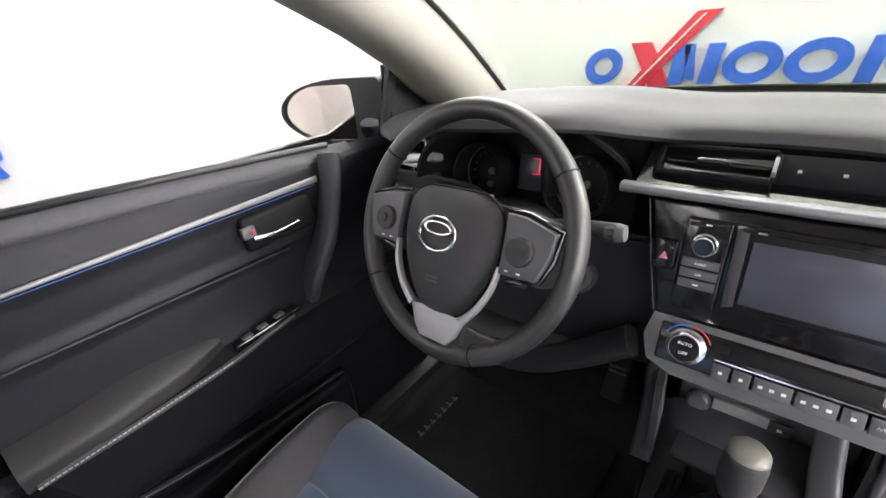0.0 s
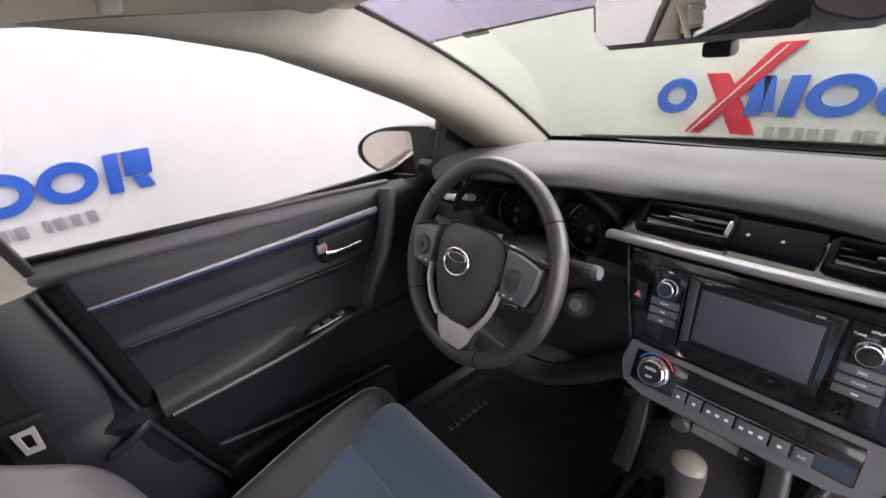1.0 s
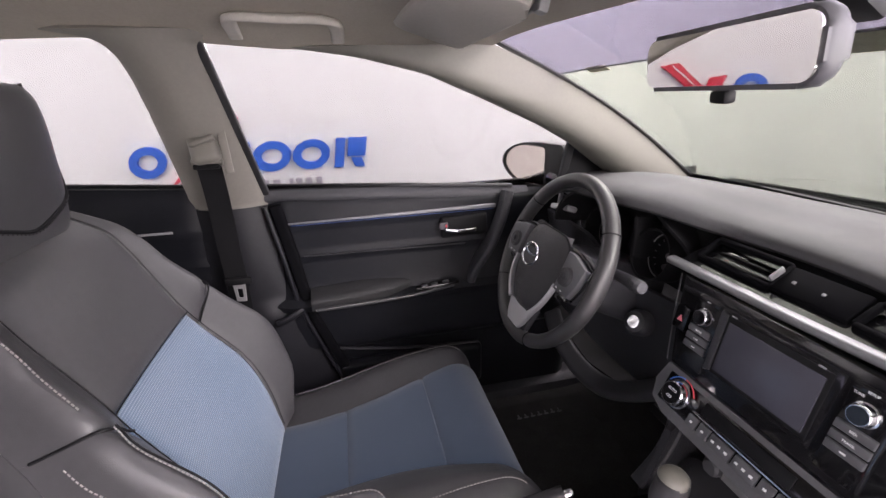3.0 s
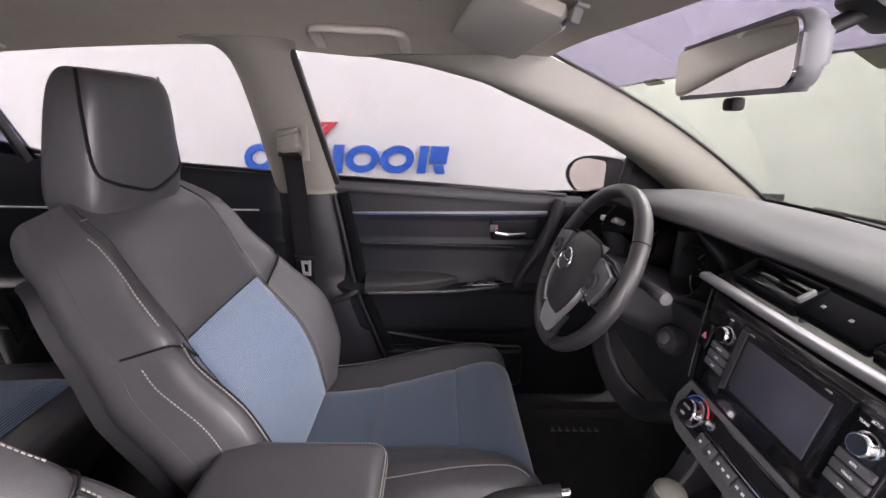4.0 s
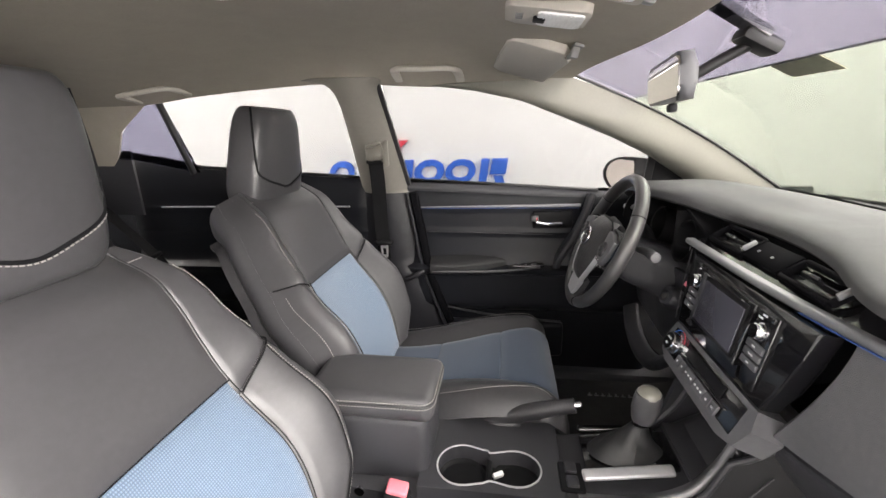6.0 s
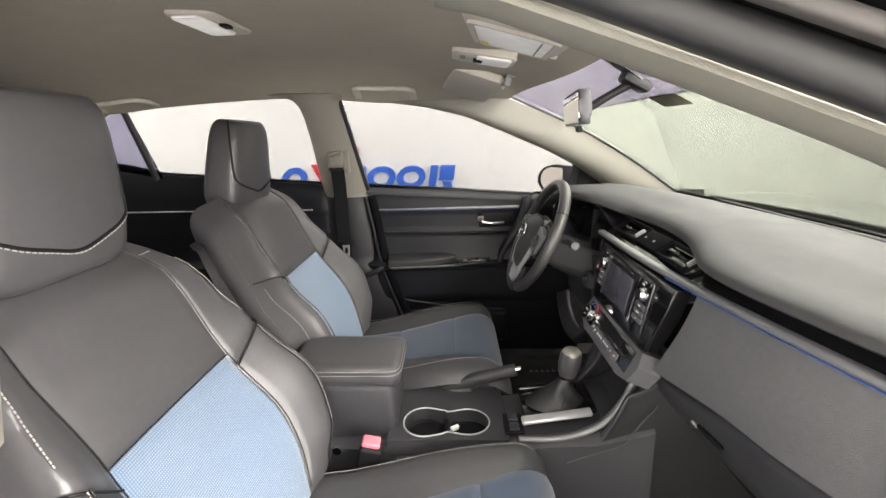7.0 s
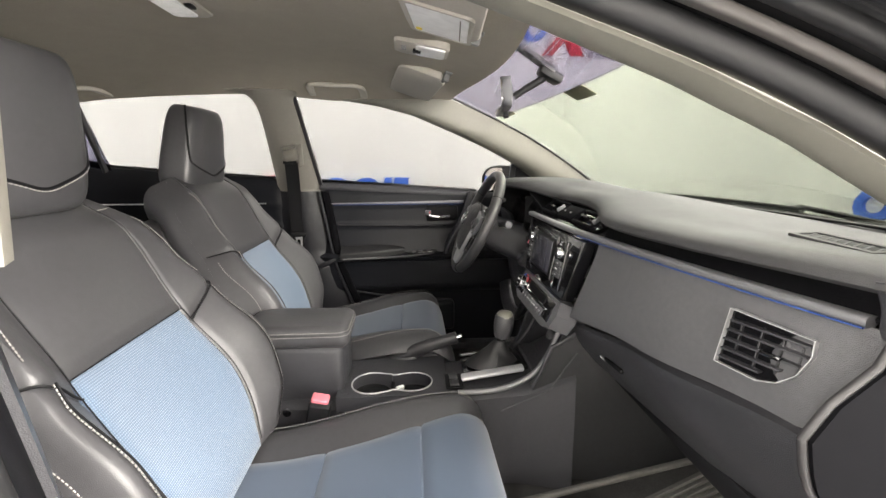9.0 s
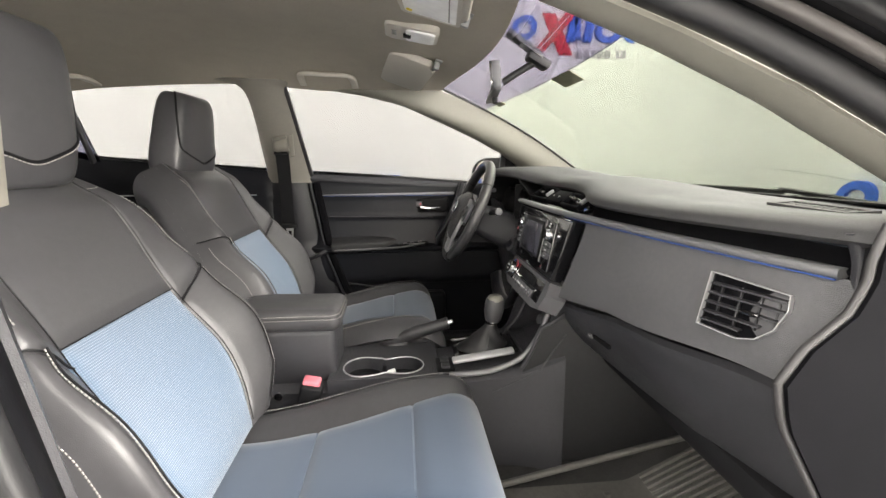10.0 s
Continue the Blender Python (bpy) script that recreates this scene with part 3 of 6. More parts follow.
# the open front door's aperture on the passenger side: seal, flange, painted frame, gutter
def aperture(off_x, off_z):
    pts = []
    for y in (-0.02, 0.1, 0.25, 0.38, 0.51, 0.64, 0.79, 0.90, 1.0, 1.1):
        z = arch_open(y)
        pts.append((side_x(z) + off_x, y, z + off_z))
    return smooth_path(pts, 60)


gap_in, gap_out = aperture(0.012, 0.034), aperture(0.105, 0.085)
tagged(part("trim_door_channel_east", sheet(lambda s, t: gap_in[round(s * 60)].lerp(gap_out[round(s * 60)], t), 60, 3, 0.004), DEEP), "black channel behind the door seals", "door frame", kind="structure")
for nm, ox, oz, sec, mt, lb in (
    ("trim_door_seal", 0.012, 0.020, rrect(0.034, 0.030, 0.012), SEAL, "black rubber door aperture seal"),
    ("trim_door_flange", 0.042, 0.036, rrect(0.016, 0.012, 0.004), FLANGE, "grey flange beside the door seal"),
    ("trim_door_inner_frame", 0.062, 0.054, rrect(0.020, 0.020, 0.007), SEAL, "black inner door frame strip"),
    ("trim_door_frame", 0.090, 0.070, rrect(0.042, 0.034, 0.013), PAINT, "dark glossy painted door aperture frame"),
    ("trim_door_gutter", 0.126, 0.092, rrect(0.030, 0.036, 0.012), PAINT, "dark painted roof gutter"),
):
    tagged(part(nm + "_east", sweep(aperture(ox, oz), sec), mt), lb, "door frame", kind="structure")
bseal = smooth_path([(side_x(z) + 0.030, y + 0.01, z) for y, z in ((0.090, 1.32), (0.120, 1.2), (0.152, 1.08), (0.180, 0.97), (0.222, 0.72), (0.30, 0.49), (0.40, 0.31))], 40)
tagged(part("trim_pillar_seal_east", sweep(bseal, rrect(0.028, 0.022, 0.009), up=(1, 0, 0)), SEAL), "black rubber door seal down the centre pillar", "door seal", kind="structure")
bframe = [p + Vector((0.05, -0.07, 0)) for p in bseal]
tagged(part("trim_pillar_frame_east", sweep(bframe, rrect(0.06, 0.08, 0.014), up=(1, 0, 0)), PAINT), "dark painted centre pillar outer face", "door frame", kind="structure")

# outer body: flank skins, bonnet, tail, so that the cabin is closed
for g, nm in ((-1, "west"), (1, "east")):
    y0, y1 = (-1.6, 1.5) if g < 0 else (-1.6, -0.02)
    tagged(part("wall_flank_" + nm, rbox(0.02, y1 - y0, 0.72, 0.006, m=at(g * 0.86, (y0 + y1) / 2, 0.60)), PAINT), "dark painted car flank", "car body", kind="structure")
tagged(part("wall_flank_front_east", rbox(0.02, 0.5, 0.62, 0.006, m=at(0.86, 1.6, 0.60)), PAINT), "dark painted front wing", "car body", kind="structure")


def bonnet_fn(s, t):
    x = -0.78 + 1.56 * t
    return (x, 1.42 + 0.9 * s, 0.85 - 0.14 * s * s - 0.10 * (abs(x) / 0.78) ** 4)


tagged(part("wall_bonnet", sheet(bonnet_fn, 12, 14, 0.006), PAINT), "dark glossy painted bonnet", "car body", kind="structure")
tagged(part("floor_underbody", rbox(1.6, 3.6, 0.03, 0.0, m=at(0, 0.2, 0.22)), DEEP), "black car underbody", "car body", kind="structure")


def tail_fn(s, t):
    x = -0.62 + 1.24 * t
    return (x, -1.36 - 0.35 * s, 1.20 - 0.25 * s - 0.05 * (abs(x) / 0.62) ** 4)


tg = tagged(part("window_3", sheet(tail_fn, 6, 10, 0.004), GLASS_DARK), "tinted rear window", "window", kind="structure")
tg.visible_shadow = False
tagged(part("wall_tail", rbox(1.7, 0.03, 0.75, 0.0, m=at(0, -1.72, 0.60)), PAINT), "dark painted car tail", "car body", kind="structure")
tagged(part("trim_parcel_shelf", rbox(1.3, 0.45, 0.03, 0.008, m=at(0, -1.45, 0.93)), PANEL), "black parcel shelf behind the rear bench", "shelf", kind="structure")

# ---------------------------------------------------------------- front seats
RECLINE, BACK = radians(27), 0.60
AX = Vector((0, -math.sin(RECLINE), math.cos(RECLINE)))
NX = Vector((0, math.cos(RECLINE), math.sin(RECLINE)))
FOOT = Vector((0, 0.19, 0.50))
FLARE = [0.0]  # how much wider the bolster beside the console is


def back_half(v):
    return cat(v, [(0, 0.200), (0.12, 0.244), (0.3, 0.268), (0.5, 0.258), (0.6, 0.240), (0.7, 0.224), (0.8, 0.210), (0.92, 0.186), (1.0, 0.160)])


def inner_u(v):
    """Where the middle panels end, as a share of the half width."""
    return cat(v, [(0, 0.60), (0.3, 0.595), (0.555, 0.585), (0.8, 0.70), (1.0, 0.78)])


def back_pt(u, v):
    """The front of the backrest: u across -1..1, v up 0..1."""
    a = abs(u)
    wing = bez(v, [(0, 0.02), (0.15, 0.048), (0.35, 0.058), (0.55, 0.038), (0.75, 0.016), (0.95, 0.006), (1, 0.004)])
    inner = inner_u(v)
    dep = wing * bez(a, [(inner - 0.05, 0), (0.5 * inner + 0.55, 1.0), (1.02, 0.55)])
    dep += bez(v, [(0, 0), (0.3, -0.018), (0.8, 0.006), (1, 0.012)]) * max(1 - (a / inner) ** 2, 0)
    dep += 0.016 * bez(v, [(0.2, 0), (0.8, 1)])
    dep -= bez(v, [(0.86, 0), (1.0, 0.03)]) + bez(a, [(0.88, 0), (1.0, 0.05)])
    dep += 0.028 * math.exp(-(((v - 0.26) / 0.22) ** 2))
    wide = 1 + (FLARE[0] * max(a - inner, 0) / (1 - inner) if u < 0 else 0)
    return FOOT + AX * (BACK * v) + NX * dep + Vector((u * wide * back_half(v), 0, 0))


def puffed(surf, uv, puff, normal, edge=0.16):
    """A pad over surf(u, v) whose rim sinks into the seams."""
    def fn(s, t):
        u, v = uv(s, t)
        d = min(s, 1 - s, t, 1 - t) / edge
        k = 1 - (1 - min(d, 1)) ** 2.4
        return surf(u, v) + normal * (puff * k - 0.0025)
    return fn


def seam_curve(surf, pts, n, lift):
    return [surf(*p) + lift for p in [tuple(q)[:2] for q in smooth_path([(a, b, 0) for a, b in pts], n)]]


def bolster_side(g):
    """Outer side of the backrest, round to its rear."""
    def fn(s, t):
        p = back_pt(g * 1.0, s)
        drop = 0.075 * t ** 1.5 * max((s - 0.72) / 0.28, 0) ** 2
        return p + Vector((g * 0.014 * math.sin(math.pi * t), 0, 0)) - NX * (0.085 * t) - Vector((g * 0.045 * t * t, 0, 0)) - AX * drop
    return fn


def back_rear(s, t):
    u = -1 + 2 * t
    return back_pt(u, s) - NX * (0.098 - 0.02 * u * u) - AX * (0.070 * max((s - 0.72) / 0.28, 0) ** 2)


SHIFT = [0.0, 1.0]


def cush_inner(v):
    """Where the cushion's fabric ends, as a share of the half width: wider towards the front."""
    return cat(v, [(0, 0.50), (0.25, 0.48), (0.42, 0.50), (0.57, 0.58), (0.75, 0.72), (0.94, 0.83), (1.0, 0.84)])


def cush_pt(u, v):
    """The top of the cushion: u across, v from the rear forward; past 0.8 it rolls down at the front."""
    a = abs(u)
    half = bez(v, [(0, 0.224), (0.5, 0.238), (0.85, 0.236), (1.0, 0.220)])
    y = 0.17 + 0.498 * SHIFT[1] * min(v, 0.88) / 0.88
    z = 0.462 + 0.06 * bez(v, [(0, 0), (0.75, 1)])
    z += bez(a, [(cush_inner(v) - 0.03, 0), (cush_inner(v) + 0.66 * (1 - cush_inner(v)), 0.028), (1.0, 0.006)]) * bez(v, [(0, 0.7), (0.5, 1), (0.85, 0.7), (1, 0.3)])
    if v > 0.72:
        q = (v - 0.72) / 0.28
        ang = q * radians(100)
        y = 0.17 + 0.4075 * SHIFT[1] + 0.085 * math.sin(ang) - 0.03 * q
        z -= 0.075 * (1 - math.cos(ang))
    return Vector((u * half + SHIFT[0], y, z))


def skirt_fn(g):
    def fn(s, t):
        p = cush_pt(g * 1.0, s)
        return Vector((p.x + g * 0.014 * math.sin(math.pi * t * 0.8) - g * 0.01 * t, p.y, p.z - (p.z - 0.36) * t))
    return fn


def head_pt(a, b, tall=0.238):
    """The headrest as a rounded block: a round it, b from its foot up (0..1)."""
    w = 0.124 - 0.028 * b**1.6
    d = 0.060 - 0.012 * b
    e = 0.54
    ca, sa = math.cos(a), math.sin(a)
    k = (1 - (abs(2 * b - 1)) ** 5) ** 0.35
    x = w * math.copysign(abs(ca) ** e, ca) * (0.72 + 0.28 * k)
    y = d * math.copysign(abs(sa) ** e, sa) * (0.5 + 0.5 * k)
    return Vector((x, y + 0.012 * b * 0, tall * b))


def headrest(seat, m, tall, panel=True, thread=THREAD):
    bm = bmesh.new()
    n, rows = 44, 22
    rings = []
    for j in range(rows + 1):
        b = 0.5 - 0.5 * math.cos(math.pi * j / rows)
        rings.append([bm.verts.new(m @ head_pt(2 * math.pi * i / n, b, tall)) for i in range(n)])
    for p, q in zip(rings, rings[1:]):
        for i in range(n):
            bm.faces.new((p[i], p[(i + 1) % n], q[(i + 1) % n], q[i]))
    bm.faces.new(rings[0][::-1])
    bm.faces.new(rings[-1])
    hr = part("headrest", bm, LEATHER, seat, "black leather headrest with a stitched front panel")
    if not panel:
        part("stitching", stitches([m @ Vector((x, 0.061, 0.05)) for x in (-0.09, -0.04, 0.04, 0.09)]), LEATHER_SIDE, hr)
        return hr
    front = []
    for x, z in ((-0.094, 0.222), (-0.106, 0.15), (-0.108, 0.08), (-0.09, 0.060), (-0.045, 0.044), (0, 0.033), (0.045, 0.044), (0.09, 0.060), (0.108, 0.08), (0.106, 0.15), (0.094, 0.222)):
        z += 0.012
        b = z / tall
        w, d = 0.124 - 0.028 * b**1.6, 0.060 - 0.012 * b
        k = (1 - (abs(2 * b - 1)) ** 5) ** 0.35
        xx = min(abs(x) / (w * (0.72 + 0.28 * k)), 0.98)
        sa = (1 - xx ** (2 / 0.54)) ** (0.54 / 2)
        front.append(m @ Vector((x, d * sa * (0.5 + 0.5 * k) + 0.0005, z)))
    line = smooth_path(front, 70)
    part("seam", sweep(line, circle(0.0028, n=6)), DEEP, hr)
    part("stitching", stitches([p + Vector((0, 0.0015, -0.004)) for p in line[14:57]], 0.0075, 0.0046, 0.0008), thread, hr)
    for x in (-0.055, 0.055):
        part("post", sweep([m @ Vector((x, -0.005, 0.01)), m @ Vector((x, 0.0, -0.10))], circle(0.006)), CHROME, hr)
    return hr


def wing_foot(t):
    """The seam under the shoulder wing, rising from the fabric to the outer edge."""
    return 0.505 + 0.115 * t


def front_seat(label, tall, out):
    SHIFT[0], SHIFT[1] = 0.032 * out, 1.02 if out < 0 else 1.085
    FLARE[0] = 0.0 if out < 0 else 0.085
    seat = thing("front_seat", label, "car seat", group="front seats")
    blue_top = 0.555
    part("blue_insert", sheet(puffed(back_pt, lambda s, t: ((-1 + 2 * t) * (inner_u(blue_top * s) - 0.005), blue_top * s), 0.008, NX, 0.06), 26, 26, 0.02, uv=(0.31, 0.30)), BLUE, seat, "blue knitted fabric backrest insert")
    part("upper_panel", sheet(puffed(back_pt, lambda s, t: ((-1 + 2 * t) * (inner_u(blue_top + (1 - blue_top) * s) + 0.012), blue_top + (1 - blue_top) * s), 0.007, NX, 0.07), 22, 22, 0.02), LEATHER, seat)
    for g in (-1, 1):
        part("side_bolster", sheet(puffed(back_pt, lambda s, t, g=g: (lambda v: (g * (inner_u(v) + (1.0 - inner_u(v)) * t), v))(wing_foot(t) * s), 0.007, NX, 0.10), 26, 16, 0.03 * g), LEATHER, seat)
        part("shoulder_wing", sheet(puffed(back_pt, lambda s, t, g=g: (lambda v: (g * (inner_u(v) - 0.008 + (1.008 - inner_u(v)) * t), v))(wing_foot(t) + (1 - wing_foot(t)) * s), 0.007, NX, 0.10), 26, 16, 0.03 * g), LEATHER, seat)
        part("back_side", sheet(bolster_side(g), 30, 12, 0.01 * g), LEATHER, seat)
        if g * out < 0 or out > 0:
            for off in (0.83, 0.955):
                line = seam_curve(back_pt, [(g * off, 0.03), (g * off, 0.2), (g * (off - 0.01), 0.4), (g * (off + 0.005), 0.575)], 60, NX * 0.0085)
                part("stitching", stitches(line), THREAD, seat)
                part("seam", sweep([p - Vector((g * 0.004, 0, 0)) for p in line], circle(0.0016, n=6)), DEEP, seat)
            line = [back_pt(g * (inner_u(0.945) + (0.92 - inner_u(0.945)) * k / 12), 0.945) + NX * 0.0065 for k in range(8)]
            part("stitching", stitches(line), THREAD, seat)
            line = seam_curve(back_pt, [(g * 0.88, 0.645), (g * 0.88, 0.75), (g * 0.91, 0.9)], 40, NX * 0.008)
            part("stitching", stitches(line), THREAD, seat)
    for g in (-1, 1):
        line = [back_pt(g * inner_u(v), v) + NX * 0.0030 for v in [0.02 + 0.96 * k / 60 for k in range(61)]]
        part("seam", sweep(line, circle(0.0011, n=6)), DEEP, seat)
        line = [back_pt(g * (inner_u(wing_foot(k / 24)) + (1 - inner_u(wing_foot(k / 24))) * k / 24), wing_foot(k / 24)) + NX * 0.0042 for k in range(24)]
        part("seam", sweep(line, circle(0.0018, n=6)), DEEP, seat)
    part("seam", sweep([back_pt((-1 + 2 * k / 30) * inner_u(blue_top), blue_top) + NX * 0.0030 for k in range(31)], circle(0.0011, n=6)), DEEP, seat)
    part("back_shell", sheet(back_rear, 20, 16, 0.01), LEATHER_SIDE, seat)
    # cushion: three blue panels, two side bolsters, front lip, skirts
    for v0, v1 in ((0.0, 0.28), (0.28, 0.60), (0.60, 0.94)):
        part("blue_cushion", sheet(puffed(cush_pt, lambda s, t, a=v0, b=v1: ((-1 + 2 * t) * (cush_inner(a + (b - a) * s) + 0.01), a + (b - a) * s), 0.012, Vector((0, 0, 1)), 0.07), 16, 22, 0.02, uv=(0.16, 0.31)), RIBBED, seat, "blue knitted fabric cushion panel")
    for g in (-1, 1):
        part("cushion_bolster", sheet(puffed(cush_pt, lambda s, t, g=g: (g * (cush_inner(0.94 * s) + (1 - cush_inner(0.94 * s)) * t), 0.94 * s), 0.010, Vector((0, 0, 1)), 0.18), 34, 16, 0.03 if g > 0 else -0.014), LEATHER, seat)
        part("cushion_side", sheet(skirt_fn(g), 30, 8, 0.01 * g), LEATHER_SIDE, seat)
        part("stitching", stitches(seam_curve(cush_pt, [(g * 0.90, 0.06), (g * 0.90, 0.3), (g * 0.90, 0.6), (g * 0.92, 0.84)], 60, Vector((0, 0, 0.0455 if g > 0 else 0.0285)))), THREAD, seat)
    for v in (0.28, 0.60):
        line = [cush_pt((-1 + 2 * k / 30) * (cush_inner(v) - 0.01), v) + Vector((0, 0, 0.0065)) for k in range(31)]
        part("cushion_seam", sweep(line, circle(0.0032, 0.0022, 6)), DEEP, seat, "dark seam across the cushion")
    part("cushion_lip", sheet(puffed(cush_pt, lambda s, t: (-1 + 2 * t, 0.94 + 0.06 * s), 0.005, Vector((0, 1, 0)), 0.3), 8, 24, 0.02), LEATHER_SIDE, seat)
    part("stitching", stitches([cush_pt(-0.9 + 1.8 * k / 40, 0.952) + Vector((0, 0.006, 0)) for k in range(41)]), THREAD, seat)
    part("seat_base", rbox(0.46, 0.40, 0.13, 0.02, m=at(0, 0.36, 0.365)), DEEP, seat)
    for x in (-0.18, 0.18):
        part("seat_rail", rbox(0.04, 0.52, 0.07, 0.006, m=at(x, 0.36, 0.30)), GREY, seat)
    headrest(seat, Matrix.Translation(FOOT + AX * (BACK - 0.030) - NX * 0.034) @ pose(0, 0, 0, -9, 0, 0), tall, True, THREAD if out > 0 else LEATHER_SIDE)
    return seat


driver_seat = front_seat("black leather front seat with blue fabric inserts, behind the wheel", 0.234, -1)
driver_seat.matrix_basis = pose(-0.326, -0.040, 0.02)
passenger_seat = front_seat("black leather front seat with blue fabric inserts, beside the open door", 0.252, 1)
passenger_seat.matrix_basis = pose(0.322, -0.013, -0.004)
for child in driver_seat.children:
    if child.name.startswith("headrest"):
        child.location.y -= 0.010
for child in passenger_seat.children:
    if child.name.startswith("headrest"):
        child.location.z += 0.028
        child.location.x += 0.006


# ---------------------------------------------------------------- rear bench
def bench_pt(u, v):
    dep = 0.022 * math.cos(u * math.pi * 2) * (1 - 0.6 * v) - 0.05 * max(v - 0.9, 0) / 0.1 - 0.03 * max(abs(u) - 0.9, 0) / 0.1
    return Vector((u * 0.665, -0.86 - 0.295 * v + 0.89 * dep, 0.50 + 0.59 * v + 0.45 * dep))


def bench_blue(u):
    """How far up the fabric reaches: lower towards the sides."""
    return 0.60 - 0.30 * abs(u) ** 1.5


bench = thing("rear_bench", "black leather rear bench with blue fabric inserts", "car seat")
up_y = Vector((0, 0.89, 0.45))
# bench leather takes the darker tone, the rear cabin's dimness put into its colour
part("bench_back", sheet(lambda s, t: bench_pt(-1 + 2 * t, s), 30, 40, 0.10), LEATHER_SIDE, bench)
for g in (-1, 1):
    part("blue_insert", sheet(puffed(bench_pt, lambda s, t, g=g: (g * (0.27 + 0.56 * t), 0.02 + (bench_blue(0.27 + 0.56 * t) - 0.02) * s), 0.010, up_y, 0.10), 14, 16, 0.015, uv=(0.35, 0.37)), BLUE, bench, "blue knitted fabric backrest insert")
    for u0, u1, v0 in ((0.27, 0.27, 0.60), (0.83, 0.83, 0.37)):
        part("seam", sweep([bench_pt(g * u0, 0.04 + 0.94 * k / 30) + up_y * 0.002 for k in range(31)], circle(0.002, n=6)), DEEP, bench)
    part("seam", sweep([bench_pt(g * (0.27 + 0.56 * k / 20), bench_blue(0.27 + 0.56 * k / 20)) + up_y * 0.003 for k in range(21)], circle(0.0018, n=6)), DEEP, bench)
    part("blue_insert", sheet(puffed(lambda u, v: Vector((u * 0.62, -0.86 + 0.48 * v, 0.50 + 0.03 * v)), lambda s, t, g=g: (g * (0.30 + 0.50 * t), 0.02 + 0.75 * s), 0.025, Vector((0, 0, 1)), 0.12), 12, 12, 0.015, uv=(0.4, 0.3)), RIBBED, bench, "blue ribbed fabric cushion insert")
    headrest(bench, Matrix.Translation((g * 0.36, -1.135, 1.070)) @ pose(0, 0, 0, -6, 0, 0) @ Matrix.Diagonal((1.06, 0.95, 1, 1)), 0.165, False)
part("bench_cushion", rbox(1.26, 0.52, 0.16, 0.05, 4, m=at(0, -0.62, 0.43, 4)), LEATHER_SIDE, bench)

# ---------------------------------------------------------------- dashboard
def trim_y(x):
    return 0.868 + 0.092 * (max(x + 0.02, 0) / 0.68) ** 1.6 + 0.03 * (max(-x - 0.2, 0) / 0.4) ** 2


def hood(x):
    return math.exp(-(((x + 0.395) / 0.175) ** 4))


def brow_z(x):
    base = cat(x, [(-0.7, 0.985), (-0.45, 0.994), (-0.2, 1.000), (-0.02, 1.002), (0.10, 0.996), (0.22, 0.986), (0.36, 0.983), (0.50, 0.985), (0.69, 0.991)])
    return base + 0.032 * hood(x)


def brow_y(x):
    return cat(x, [(-0.69, 0.90), (-0.58, 0.835), (-0.42, 0.826), (-0.32, 0.845), (-0.24, 0.898), (-0.17, 0.945), (-0.05, 0.957), (0.08, 0.945), (0.22, 0.902), (0.42, 0.925), (0.58, 0.950), (0.69, 0.963)])


def top_fn(s, t):
    x = -0.69 + 1.385 * s
    y1, z1 = brow_y(x), brow_z(x)
    y0 = 1.372 - 0.095 * min(abs(x) / 0.66, 1.05) ** 2
    if t < 0.86:
        q = t / 0.86
        y = y0 + (y1 - y0) * q
        z = 0.968 + (z1 - 0.968) * bez(q, [(0, 0), (0.75, 0.92), (1, 1)]) + 0.012 * math.sin(math.pi * q) * (1 - 0.9 * bez(x, [(0.2, 0), (0.42, 1)]))
        if q > 0.9:
            z -= 0.008 * ((q - 0.9) / 0.1) ** 2
    else:
        q = (t - 0.86) / 0.14
        lip = bez(x, [(0.1, 0.0), (0.3, 1.0)])
        y = y1 - 0.006 * math.sin(q * math.pi * 0.6) + 0.045 * max(q - 0.45, 0) / 0.55
        z = z1 - 0.008 - (0.010 - 0.002 * lip) * min(q / 0.55, 1)
    return (x, y, z)


def pad_z(x, y):
    """The height of the top pad over a place."""
    best = min((abs(top_fn((x + 0.69) / 1.385, k / 200)[1] - y), k) for k in range(165))[1]
    return top_fn((x + 0.69) / 1.385, best / 200)[2]


dash = thing("dashboard", "dark grey soft plastic dashboard with silver trim strip", "dashboard")
part("top_pad", sheet(top_fn, 90, 44, 0.006), DASH_DIM, dash, "dark grey soft grained top pad")


def recess_fn(s, t):
    x = -0.20 + 0.872 * s
    z0, z1 = 0.936, brow_z(x) - 0.020
    y0, y1 = trim_y(x) + 0.010, brow_y(x) + 0.022
    return (x, y0 + (y1 - y0) * t + 0.022 * math.sin(math.pi * t), z0 + (z1 + 0.012 - z0) * t)


part("gloss_recess", sheet(recess_fn, 50, 8, -0.006), GLOSS, dash, "glossy piano black recess above the silver strip")
strip = [(x, trim_y(x) + 0.004, 0.938) for x in [-0.215 + 0.88 * i / 60 for i in range(61)]]
part("silver_strip", sweep(strip, rrect(0.020, 0.012, 0.0055)), STRIP, dash, "satin silver trim strip")
part("blue_edge", sweep([(x, y - 0.0085, z - 0.0062) for x, y, z in strip[24:]], rrect(0.003, 0.0018, 0.0008)), TINTED, dash, "thin blue film line under the strip")


def low_z(x):
    return bez(x, [(0.10, 0.728), (0.38, 0.765), (0.62, 0.79)])


